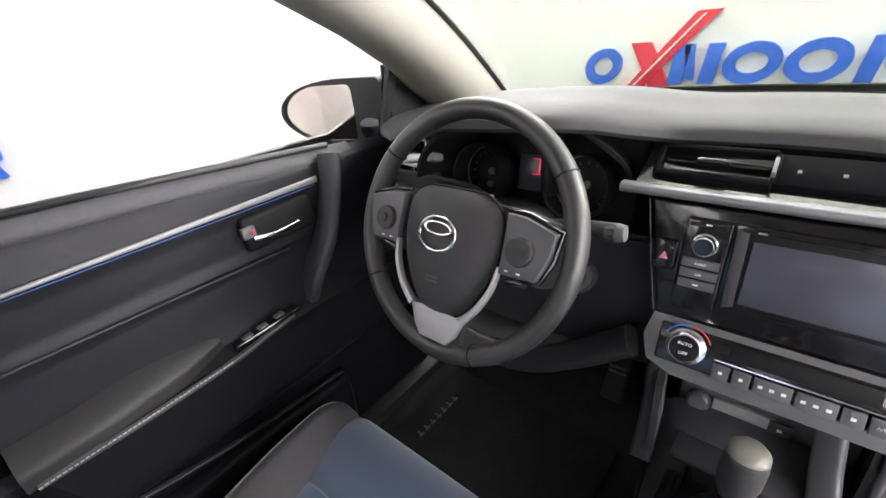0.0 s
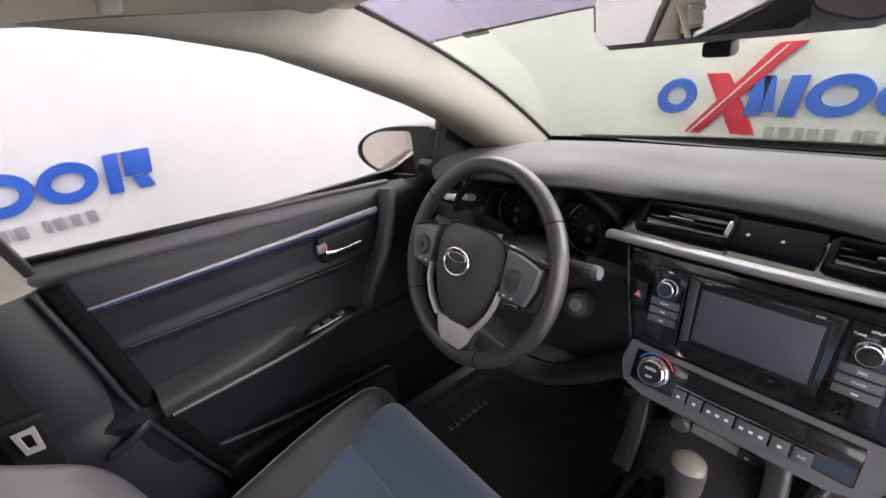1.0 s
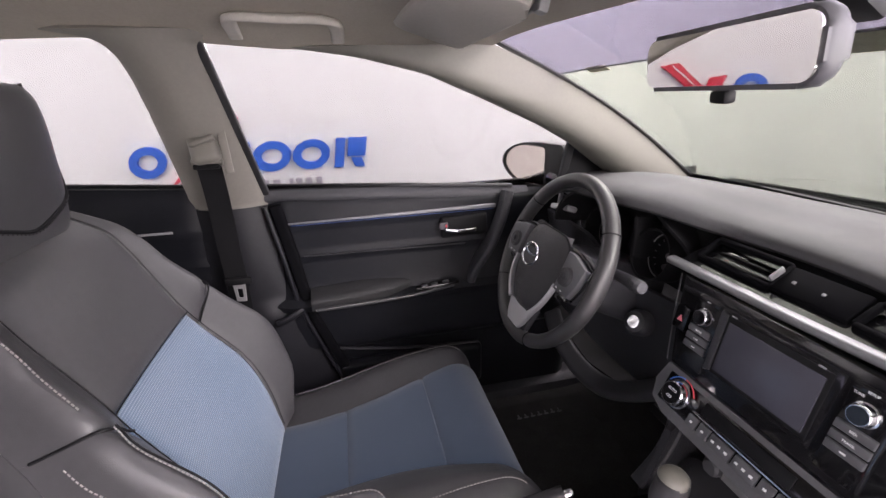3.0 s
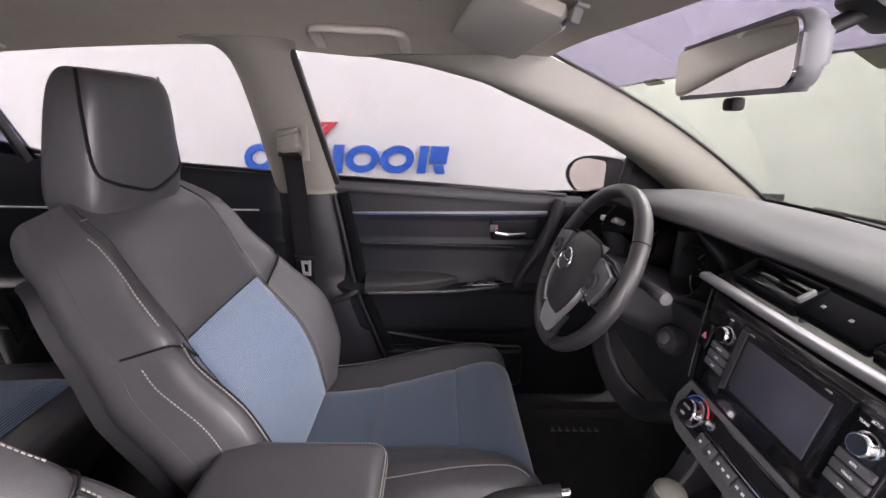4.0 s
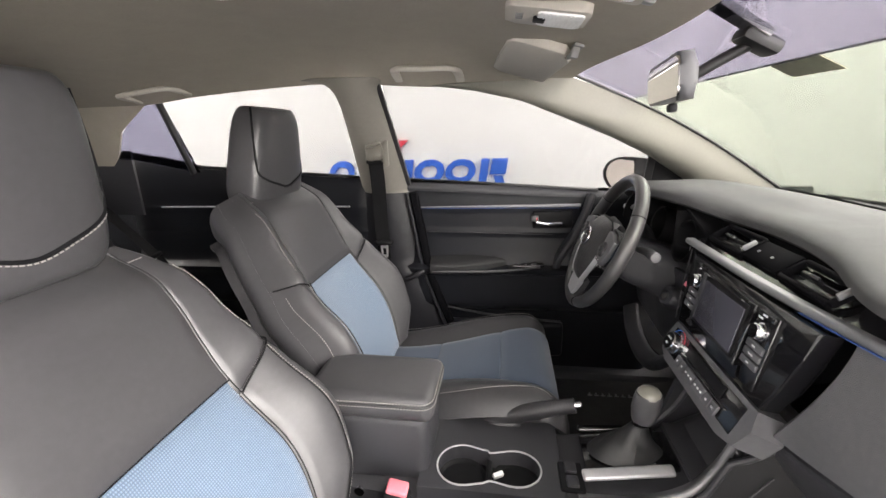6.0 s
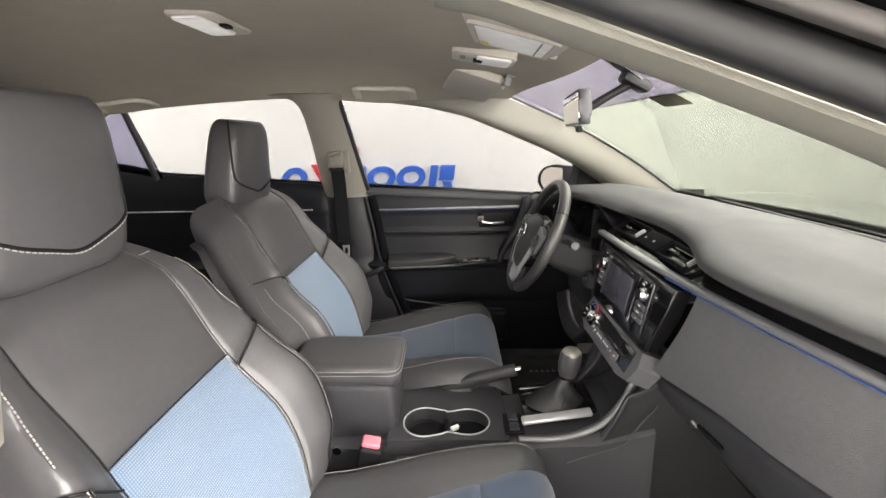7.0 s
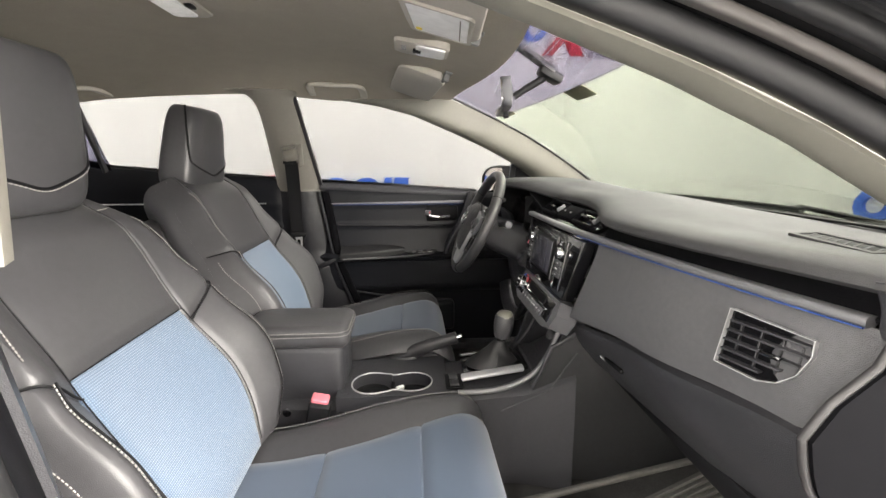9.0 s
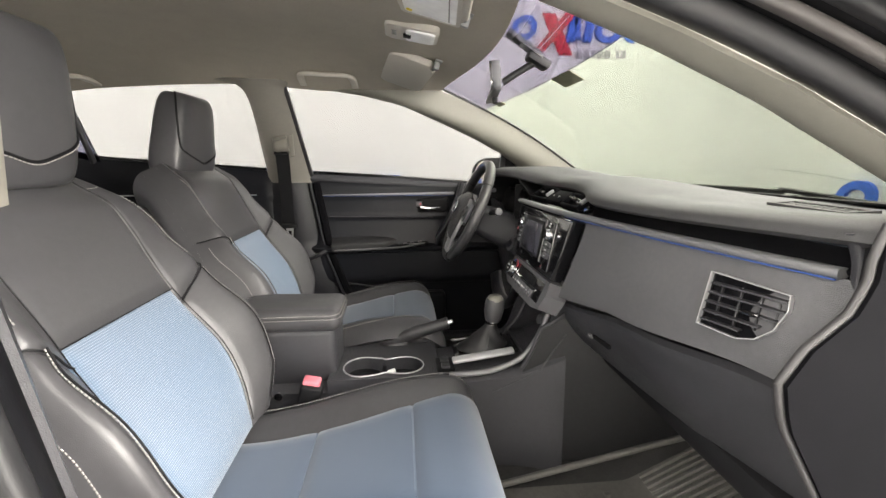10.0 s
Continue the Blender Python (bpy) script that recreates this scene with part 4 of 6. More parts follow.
def panel_fn(s, t):
    xl = 0.198 - 0.075 * t**1.5 + 0.012 * math.sin(math.pi * t)
    x = xl + (0.692 - xl) * s
    z0, z1 = 0.933, low_z(x)
    z = z0 + (z1 - z0) * t
    bulge = -0.024 * math.sin(math.pi * min(t / 0.9, 1) * 0.62)
    tuck = 0.05 * max(t - 0.9, 0) / 0.1
    y = trim_y(x) + 0.002 + bulge + tuck + 0.05 * max(x - 0.64, 0) / 0.05 * t + 0.03 * max(0.03 - s, 0) / 0.03
    return (x, y, z)


part("passenger_panel", sheet(panel_fn, 50, 30, -0.006), DASH, dash, "soft grained passenger side panel")


def glove_fn(s, t):
    x = 0.115 + 0.555 * s
    z0 = low_z(x) - 0.002
    z1 = bez(x, [(0.1, 0.622), (0.66, 0.606)])
    z = z0 + (z1 - z0) * t
    return (x, trim_y(x) + 0.004 + 0.065 * t + 0.012 * (1 - min(t / 0.06, 1)) - 0.01 * math.sin(math.pi * t), z)


box = part("glove_box", sheet(glove_fn, 40, 20, -0.006), PANEL, dash, "closed dark plastic glove box lid")
part("glove_end", sweep(smooth_path([Vector(glove_fn(0.985, q)) + Vector((0.006, -0.004, 0)) for q in (0.02, 0.1, 0.35, 0.7, 1.0)], 24), rrect(0.020, 0.022, 0.009), up=(1, 0, 0)), PANEL, box, "rounded end of the glove box lid")
part("glove_latch", rbox(0.06, 0.008, 0.010, 0.003, m=at(0.27, 0.912, 0.69, 18, 0, 6)), DEEP, box)
# small grey block drawn in place of a glint on the latch edge
part("latch_glint", rbox(0.018, 0.006, 0.006, 0.002, m=at(0.235, 0.906, 0.688, 18, 0, 6)), GREY, box)
part("under_dash", rbox(1.38, 0.34, 0.05, 0.01, m=at(0, 1.16, 0.612, 6)), DEEP, dash)
part("end_cap", rbox(0.012, 0.24, 0.20, 0.005, m=at(0.688, 1.08, 0.885)), DEEP, dash)
part("end_lip", sweep(smooth_path([(0.672, 0.962, 0.985), (0.676, 0.972, 0.955), (0.676, 0.975, 0.925)], 10), rrect(0.012, 0.02, 0.004), up=(0, 1, 0)), PANEL, dash)


# passenger side air vent
def vent(name, m, w, h, slats, fins, frame_mat):
    """A framed air outlet facing -y: frame, cross slats, upright fins, dark back."""
    v = part(name, join(rbox(w, 0.012, 0.008, 0.003, m=at(0, 0, h / 2)), rbox(w, 0.012, 0.008, 0.003, m=at(0, 0, -h / 2)), rbox(0.007, 0.012, h, 0.003, m=at(-w / 2, 0, 0)), rbox(0.007, 0.012, h, 0.003, m=at(w / 2, 0, 0))), frame_mat, dash, matrix=m)
    part("vent_back", rbox(w - 0.004, 0.004, h - 0.004, 0.0, m=at(0, 0.045, 0)), DEEP, v, matrix=m)
    for i in range(slats):
        part("slat", rbox(w - 0.008, 0.026, 0.0035, 0.0015, m=at(0, 0.016, -h / 2 + h * (i + 1) / (slats + 1), 14)), GLOSS, v, matrix=m)
    for i in range(fins):
        part("fin", rbox(0.003, 0.02, h - 0.01, 0.001, m=at(-w / 2 + w * (i + 1) / (fins + 1), 0.034, 0)), PANEL, v, matrix=m)
    return v


def vent_outline(r):
    """The rounded-corner sail shape of the side outlet."""
    pts = [(-0.046, 0.036), (0.049, 0.030), (0.051, 0.012), (0.042, -0.014), (0.025, -0.031), (0.004, -0.038), (-0.048, -0.036)]
    return [(x * r, z * r) for x, z in pts]


def ring_plate(outer, inner, depth):
    bm = bmesh.new()
    rows = [[bm.verts.new((x, d, z)) for x, z in pts] for pts, d in ((outer, 0), (outer, depth), (inner, depth), (inner, 0))]
    n = len(outer)
    for a, b in zip(rows, rows[1:] + rows[:1]):
        for i in range(n):
            bm.faces.new((a[i], a[(i + 1) % n], b[(i + 1) % n], b[i]))
    return bm


def dense(pts, n=8):
    out = []
    for i, a in enumerate(pts):
        b = pts[(i + 1) % len(pts)]
        out += [(a[0] + (b[0] - a[0]) * k / n, a[1] + (b[1] - a[1]) * k / n) for k in range(n)]
    return out


VM = at(0.590, 0.925, 0.875, -12, 0, 17) @ Matrix.Scale(1.0, 4)
sv = part("side_vent", ring_plate(vent_outline(1.0), vent_outline(0.972), 0.016), SILVER, dash, "silver framed side air outlet", matrix=VM @ at(0, -0.007, 0))
part("vent_liner", ring_plate(vent_outline(0.970), vent_outline(0.935), 0.034), DEEP, sv, matrix=VM @ at(0, 0.0, 0))
# flat black plate before the uncut panel, drawn for the vent's shaded depth
part("vent_back", prism(vent_outline(0.965), 0.004), MATTE, sv, matrix=VM @ at(0, 0.003, 0))
for i, (z, w, x) in enumerate(((0.022, 0.090, 0.002), (0.0095, 0.090, 0.001), (-0.003, 0.086, -0.002), (-0.0155, 0.070, -0.010), (-0.027, 0.050, -0.020))):
    part("slat", rbox(w, 0.010, 0.0026, 0.0010, m=at(x, -0.0015, z, 12)), PANEL, sv, matrix=VM)
for x in (-0.03, -0.006, 0.018, 0.038):
    part("fin", rbox(0.0025, 0.005, 0.054 - abs(x) * 0.5, 0.001, m=at(x, 0.0015, 0.0)), PANEL, sv, matrix=VM)
part("vent_tab", rbox(0.024, 0.010, 0.006, 0.0025, m=at(0.012, -0.005, -0.003)), GLOSS, sv, matrix=VM)

# demister outlet on top
DM = at(0.541, 1.055, pad_z(0.541, 1.055) + 0.006, 4, 0, -10)
dv = part("demister_grille", rbox(0.125, 0.030, 0.004, 0.0015), DEEP, dash, matrix=DM)
part("grille_rim", ring_plate([(-0.068, 0.020), (0.068, 0.020), (0.068, -0.020), (-0.068, -0.020)], [(-0.060, 0.013), (0.060, 0.013), (0.060, -0.013), (-0.060, -0.013)], 0.004), DASH_DIM, dv, matrix=DM @ at(0, 0, 0.004, -90))
for i in range(8):
    part("slat", rbox(0.004, 0.030, 0.004, 0.001, m=at(-0.053 + 0.015 * i, 0, 0.001, 0, 0, 35)), DASH_DIM, dv, matrix=DM)
part("screen_vent", rbox(0.9, 0.022, 0.005, 0.002, m=at(0.0, 1.315, 0.981, -4)), DEEP, dash)

# centre outlets and clock block
# matte near-black on frames and block stands in for shade under the brow
vent("centre_vent", at(-0.122, 0.914, 0.964, -56, 0, 0), 0.122, 0.044, 2, 4, MATTE)
vent("centre_vent", at(0.100, 0.912, 0.962, -56, 0, -3), 0.112, 0.040, 2, 4, MATTE)
for x in (-0.122, 0.100):
    part("vent_tab", rbox(0.034, 0.012, 0.006, 0.0025, m=at(x, 0.904, 0.969, -56)), GLOSS, dash)
    part("vent_tab", rbox(0.004, 0.010, 0.024, 0.0015, m=at(x + 0.060, 0.906, 0.970, -58)), STRIP, dash)
ck = part("clock_block", rbox(0.098, 0.010, 0.046, 0.003, m=at(-0.012, 0.915, 0.963, -58)), MATTE, dash)
for x in (-0.04, -0.002):
    part("clock_mark", rbox(0.004, 0.003, 0.004, 0.0, m=at(x, 0.9095, 0.966, -58)), GREY, ck)

# centre stack: gloss panel, display, buttons
ST = at(0, 0.851, 0.858, -10, 0, 0)
stack = part("centre_panel", prism([(-0.172, 0.072), (-0.158, 0.0), (-0.143, -0.072), (0.150, -0.072), (0.168, -0.03), (0.185, 0.03), (0.195, 0.072)], 0.03, 0.004), GLOSS, dash, "glossy black centre panel", matrix=ST)
part("panel_edge", sweep([ST @ Vector(p) for p in ((-0.176, -0.002, 0.072), (-0.162, -0.004, 0.0), (-0.147, -0.004, -0.07))], circle(0.0011, n=6)), PANEL, stack)
disp = part("display_frame", prism([(-0.080, 0.055), (0.082, 0.055), (0.078, -0.050), (-0.078, -0.050)], 0.012, 0.004), GLOSS, stack, "black framed display", matrix=ST @ at(0, -0.011, 0.005))
part("display_inner", rbox(0.138, 0.003, 0.090, 0.001, m=at(0.003, -0.0118, 0.008)), DEEP, disp, matrix=ST)
part("display_screen", rbox(0.128, 0.003, 0.076, 0.001, m=at(0.003, -0.0138, 0.007)), SCREEN, disp, "dark unlit touch screen", matrix=ST)
part("frame_bevel", prism([(-0.078, 0.050), (-0.066, 0.048), (-0.064, -0.040), (-0.075, -0.045)], 0.006, 0.002), PANEL, disp, "dark bevel beside the screen", matrix=ST @ at(0, -0.0155, 0.005))
for x in (-0.055, 0.06):
    part("frame_mark", rbox(0.008, 0.001, 0.002, 0.0, m=at(x, -0.0175, 0.0555)), GREY, disp, matrix=ST)


def knob(parent, m, r, depth, name="knob"):
    k = part(name, revolve([(r * 1.12, 0), (r * 1.12, depth * 0.25), (r, depth * 0.3), (r * 0.95, depth * 0.9), (r * 0.86, depth), (0.001, depth * 0.98)], 26), CHROME, parent, "chrome rimmed black knob", matrix=m @ at(0, 0, 0, 90, 0, 0))
    part("knob_face", revolve([(r * 0.80, depth * 0.9), (r * 0.80, depth * 1.03), (0.001, depth * 1.03)], 24), GLOSS, k, matrix=m @ at(0, 0, 0, 90, 0, 0))
    if r > 0.02:
        for dz, word in ((0.006, "AUTO"), (-0.006, "OFF")):
            part("knob_word", lettering(word, 0.0042), PRINT, k, matrix=m @ at(0, -depth * 1.04, dz))
    return k


def button(parent, m, w, h, marks=1, mat=GLOSS, word=""):
    b = part("button", rbox(w, 0.005, h, 0.0012), mat, parent, matrix=m)
    if word:
        part("button_word", lettering(word, 0.0028 if h < 0.015 else 0.0038), PRINT, b, matrix=m @ at(0, -0.003, 0))
        return b
    for i in range(marks):
        part("button_mark", rbox(min(w * 0.22 / marks ** 0.5, 0.006), 0.001, h * 0.17, 0.0, m=at((i - (marks - 1) / 2) * w / (marks + 0.3), -0.003, 0)), PRINT, b, matrix=m)
    return b


for g in (-1, 1):
    x = 0.106 * g
    part("button_plate", rbox(0.048, 0.006, 0.118, 0.004, m=at(x, -0.002, 0.0)), GLOSS, stack, matrix=ST)
    knob(stack, ST @ at(x, -0.004, 0.028), 0.0125, 0.014, "radio_knob")
    button(stack, ST @ at(x, -0.006, 0.053), 0.04, 0.008, 1, GLOSS, "SETUP" if g > 0 else "")
    if g > 0:
        part("plate_word", lettering("TUNE", 0.0030), PRINT, stack, matrix=ST @ at(x - 0.013, -0.0056, 0.0455))
    for i in range(3):
        button(stack, ST @ at(x, -0.006, 0.004 - 0.0135 * i), 0.04, 0.011, 1, KEY, (("AUDIO", "CAR", "") if g < 0 else ("SEEK", "TRACK", ""))[i])
hz = part("hazard_button", rbox(0.026, 0.006, 0.040, 0.003), GLOSS, stack, matrix=ST @ at(-0.147, -0.003, 0.006))
part("hazard_mark", prism([(-0.005, -0.0045), (0.005, -0.0045), (0.0, 0.005)], 0.002), PINK, hz, "red warning triangle", matrix=ST @ at(-0.147, -0.0075, 0.006))

# climate pod
HV = at(0.0, 0.826, 0.752, -24, 0, 0)
pod_out = dense([(-0.145, 0.034), (0.150, 0.034), (0.162, 0.005), (0.150, -0.032), (0.11, -0.042), (-0.11, -0.042), (-0.142, -0.030), (-0.152, 0.0)], 5)
pod_in = [(x * 0.91, z * 0.74) for x, z in pod_out]
pod = part("climate_panel", join(ring_plate(pod_out, pod_in, 0.05), prism([(x * 1.0, z) for x, z in pod_in], 0.02, 0.0)), POD, dash, "grey framed climate control panel", matrix=HV)
part("pod_face", rbox(0.268, 0.006, 0.052, 0.003, m=at(0, 0.002, 0)), GLOSS, pod, matrix=HV)
knob(pod, HV @ at(-0.100, -0.002, 0.002), 0.0205, 0.018, "temperature_knob")
for i in range(14):
    a = radians(150 - 120 * i / 13)
    part("dial_mark", rbox(0.0058, 0.002, 0.0015, 0.0, m=at(-0.100 + 0.027 * math.cos(a), -0.004, 0.002 + 0.027 * math.sin(a), 0, 90 - math.degrees(a), 0)), BLUEDOT if i < 7 else RED, pod, matrix=HV)
part("climate_display", rbox(0.135, 0.003, 0.020, 0.001, m=at(0.012, -0.003, 0.012)), DEEP, pod, matrix=HV)
part("chrome_line", rbox(0.170, 0.003, 0.002, 0.0, m=at(0.018, -0.003, -0.003)), CHROME, pod, matrix=HV)
for i, w in enumerate((0.018, 0.018, 0.036, 0.036, 0.019, 0.019)):
    x = -0.058 + (0.0, 0.021, 0.051, 0.090, 0.1205, 0.1425)[i]
    button(pod, HV @ at(x, -0.005, -0.016), w, 0.019, 1 if w < 0.03 else 3, KEY, "A/C" if i == 5 else "")

# tray under the climate panel
tray = part("lower_tray", rbox(0.21, 0.02, 0.20, 0.006, m=at(0, 0.925, 0.635, -8)), KEY, dash)
part("power_socket", revolve([(0.016, 0), (0.016, 0.008), (0.012, 0.012), (0.001, 0.012)], 20), KEY, tray, matrix=at(-0.077, 0.905, 0.604, 82, 0, 0))
part("tray_plate", rbox(0.075, 0.01, 0.03, 0.003, m=at(-0.022, 0.906, 0.602, -8)), GREY, tray)
button(tray, at(0.022, 0.902, 0.606, -8), 0.026, 0.022, 1, PANEL)
part("tray_shelf", rbox(0.18, 0.10, 0.012, 0.004, m=at(0, 0.86, 0.572, 0)), PANEL, tray)
part("stack_leg", sweep(smooth_path([(-0.125, 0.80, 0.545), (-0.128, 0.845, 0.60), (-0.135, 0.87, 0.66), (-0.142, 0.868, 0.73)], 20), rrect(0.030, 0.014, 0.006), up=(0, 0, 1)), PANEL, tray)

# instrument binnacle
bn = part("binnacle_back", rbox(0.32, 0.012, 0.13, 0.01, m=at(-0.372, 0.950, 0.915, -14)), DEEP, dash)
part("binnacle_shroud", sheet(lambda s, t: (lambda y0: Vector((-0.372 + 0.160 * math.cos(math.pi * (1 - s)) * (1 - 0.06 * t), y0 + (0.945 - y0) * t, 0.925 + 0.10 * math.sin(math.pi * s) - 0.012 * t)))(bez(s, [(0, 0.815), (0.45, 0.825), (0.75, 0.880), (1, 0.912)])), 40, 6, 0.006), DEEP, dash)


def dial(x, z, r):
    m = at(x, 0.936, z, 76, 0, 0)
    d = part("gauge", revolve([(r, 0), (r, 0.008), (r * 0.93, 0.012), (r * 0.92, 0.004), (0.001, 0.004)], 36), DEEP, bn, "round dark gauge with pale ring", matrix=m)
    part("gauge_ring", sweep([m @ Vector((r * math.cos(a), r * math.sin(a), 0.011)) for a in [2 * math.pi * i / 36 for i in range(36)]], circle(0.0012, n=6), closed=True), GREY, d)
    part("gauge_cowl", revolve([(r * 1.02, 0), (r * 1.03, 0.050), (r * 1.10, 0.052), (r * 1.10, 0)], 40), DEEP, d, matrix=m)
    for i in range(13):
        a = radians(225 - 270 * i / 12)
        part("gauge_mark", rbox(r * 0.13, 0.002, 0.001, 0.0, m=at(r * 0.78 * math.cos(a), r * 0.78 * math.sin(a), 0.005, 0, 0, math.degrees(a))), POD, d, matrix=m)
    for k in (-0.25, 0.25):
        part("gauge_hub", revolve([(r * 0.13, 0.004), (r * 0.13, 0.012), (0.001, 0.012)], 16), KEY, d, matrix=m @ at(r * 0.1, r * k - r * 0.2, 0))
    return d


dial(-0.461, 0.906, 0.045)
dial(-0.287, 0.906, 0.045)
ds = part("info_display", rbox(0.062, 0.004, 0.06, 0.002, m=at(-0.374, 0.934, 0.915, -14)), SCREEN, bn)
# plate added to hide the lit indicator from the passenger side
part("indicator_blind", rbox(0.012, 0.060, 0.11, 0.004, m=at(-0.334, 0.914, 0.925)), DEEP, bn)
RED_LIT = bpy.data.materials.new("red_indicator")
RED_LIT.use_nodes = True
RED_LIT.node_tree.nodes["Principled BSDF"].inputs["Base Color"].default_value = (0.5, 0.01, 0.02, 1)
RED_LIT.node_tree.nodes["Principled BSDF"].inputs["Emission Color"].default_value = (1, 0.02, 0.05, 1)
RED_LIT.node_tree.nodes["Principled BSDF"].inputs["Emission Strength"].default_value = 0.22
for dx, dz, w, h in ((0.002, -0.010, 0.014, 0.0008), (0.003, 0.016, 0.011, 0.0007), (0.008, 0.004, 0.0009, 0.024)):
    part("indicator", rbox(w, 0.002, h, 0.0, m=at(-0.372 + dx, 0.929, 0.925 + dz, -14)), RED_LIT, ds, "lit red indicator")

# driver's knee panel and left end
part("knee_panel", sheet(lambda s, t: (-0.69 + 0.53 * s, 0.872 + 0.05 * t + 0.03 * abs(s - 0.5) + 0.05 * max(s - 0.5, 0) * (1 - t), (0.905 - 0.055 * bez(s, [(0.4, 0), (0.7, 1)])) + (0.615 - 0.905 + 0.055 * bez(s, [(0.4, 0), (0.7, 1)])) * t), 20, 10, 0.01), PANEL, dash)
part("knee_lip", sweep(smooth_path([(-0.675, 0.905, 0.585), (-0.60, 0.895, 0.548), (-0.48, 0.885, 0.535), (-0.36, 0.880, 0.560), (-0.26, 0.875, 0.625), (-0.175, 0.868, 0.700)], 40), rrect(0.050, 0.026, 0.012), up=(0, -0.5, 0.85)), PANEL, dash, "rounded lower edge of the knee panel")
part("knee_skirt", sheet(lambda s, t: (-0.675 + 0.49 * s, 0.915 + 0.10 * t, bez_line(-0.675 + 0.49 * s, [(-0.675, 0.60), (-0.60, 0.555), (-0.48, 0.54), (-0.36, 0.566), (-0.26, 0.632), (-0.175, 0.706)]) + 0.02 * t), 20, 4, 0.006), DEEP, dash)
vent("left_vent", at(-0.60, 0.882, 0.945, -8, 0, -8), 0.085, 0.05, 3, 3, SILVER)
part("silver_wing", rbox(0.072, 0.030, 0.014, 0.005, m=at(-0.540, 0.842, 0.948, -20, -8, 6)), SILVER, dash)

# ---------------------------------------------------------------- steering wheel
POD_DARK = material("grained_wheel_plastic", (0.040, 0.039, 0.041), 0.46, vary=0.12, scale=120, bump=0.35, bump_scale=900, spec=0.4)
RIM = material("wheel_leather", (0.028, 0.0272, 0.028), 0.36, vary=0.1, scale=90, bump=0.12, bump_scale=900, spec=0.7, coat=0.2)
WC = (-0.386, 0.733, 0.888)
wheel = tagged(new("steering_wheel"), "black leather three spoke steering wheel with silver trim", "steering wheel")
wheel.matrix_basis = pose(*WC, -24, 0, 0)
RR = 0.170
rim = part("rim", sweep([(RR * math.cos(a), 0, RR * math.sin(a)) for a in [2 * math.pi * i / 96 for i in range(96)]], circle(0.0143, 0.0165, 14), up=(0, 1, 0), closed=True), RIM, wheel, "leather wrapped wheel rim")
for a in (35, 145, 215, 292):
    c = Vector((RR * math.cos(radians(a)), 0, RR * math.sin(radians(a))))
    ring = [c + Vector((math.cos(radians(a)) * 0.0149 * math.cos(b), 0.0171 * math.sin(b), math.sin(radians(a)) * 0.0149 * math.cos(b))) for b in [2 * math.pi * i / 16 for i in range(16)]]
    part("rim_seam", sweep(ring, circle(0.0012, n=5), up=(-math.sin(radians(a)), 0, math.cos(radians(a))), closed=True), DEEP, rim)


def hub_half(z):
    return cat(z, [(-0.118, 0.012), (-0.108, 0.034), (-0.095, 0.047), (-0.07, 0.063), (-0.035, 0.077), (0.0, 0.081), (0.035, 0.077), (0.050, 0.066), (0.060, 0.046)])


def hub_fn(s, t):
    """The airbag cover: a domed shield, arched on top, narrowing to a rounded foot."""
    z = 0.060 - 0.178 * s
    u = -1 + 2 * t
    dome = (1 - abs(u) ** 3.2) * (1 - abs(2 * s - 1) ** 5)
    return (hub_half(z) * u, -0.018 - 0.026 * dome + 0.008 * s, z)


hub = part("hub_cover", sheet(hub_fn, 40, 30, 0.02), POD_DARK, wheel, "grained black centre cover")
hub_rim = [Vector(hub_fn(k / 40, 0)) for k in range(41)] + [Vector(hub_fn(1 - k / 40, 1)) for k in range(41)]
part("hub_gap", sweep([p + Vector((0, 0.001, 0)) for p in hub_rim], circle(0.0022, n=6), up=(0, 1, 0), closed=True), DEEP, hub)
part("hub_ring", sweep([Vector((0.0295 * math.cos(a), -0.0455, -0.002 + 0.0225 * math.sin(a))) for a in [2 * math.pi * i / 40 for i in range(40)]], circle(0.0024, n=8), up=(0, 1, 0), closed=True), CHROME, hub, "oval chrome badge")
part("hub_badge", sweep([Vector((0.022 * math.cos(a), -0.0452, 0.006 + 0.008 * math.sin(a))) for a in [2 * math.pi * i / 30 for i in range(30)]], circle(0.0021, n=6), up=(0, 1, 0), closed=True), CHROME, hub)
for dz in (-0.060, -0.066):
    part("hub_mark", rbox(0.020, 0.001, 0.003, 0.0, m=at(0, -0.0405, dz)), KEY, hub)
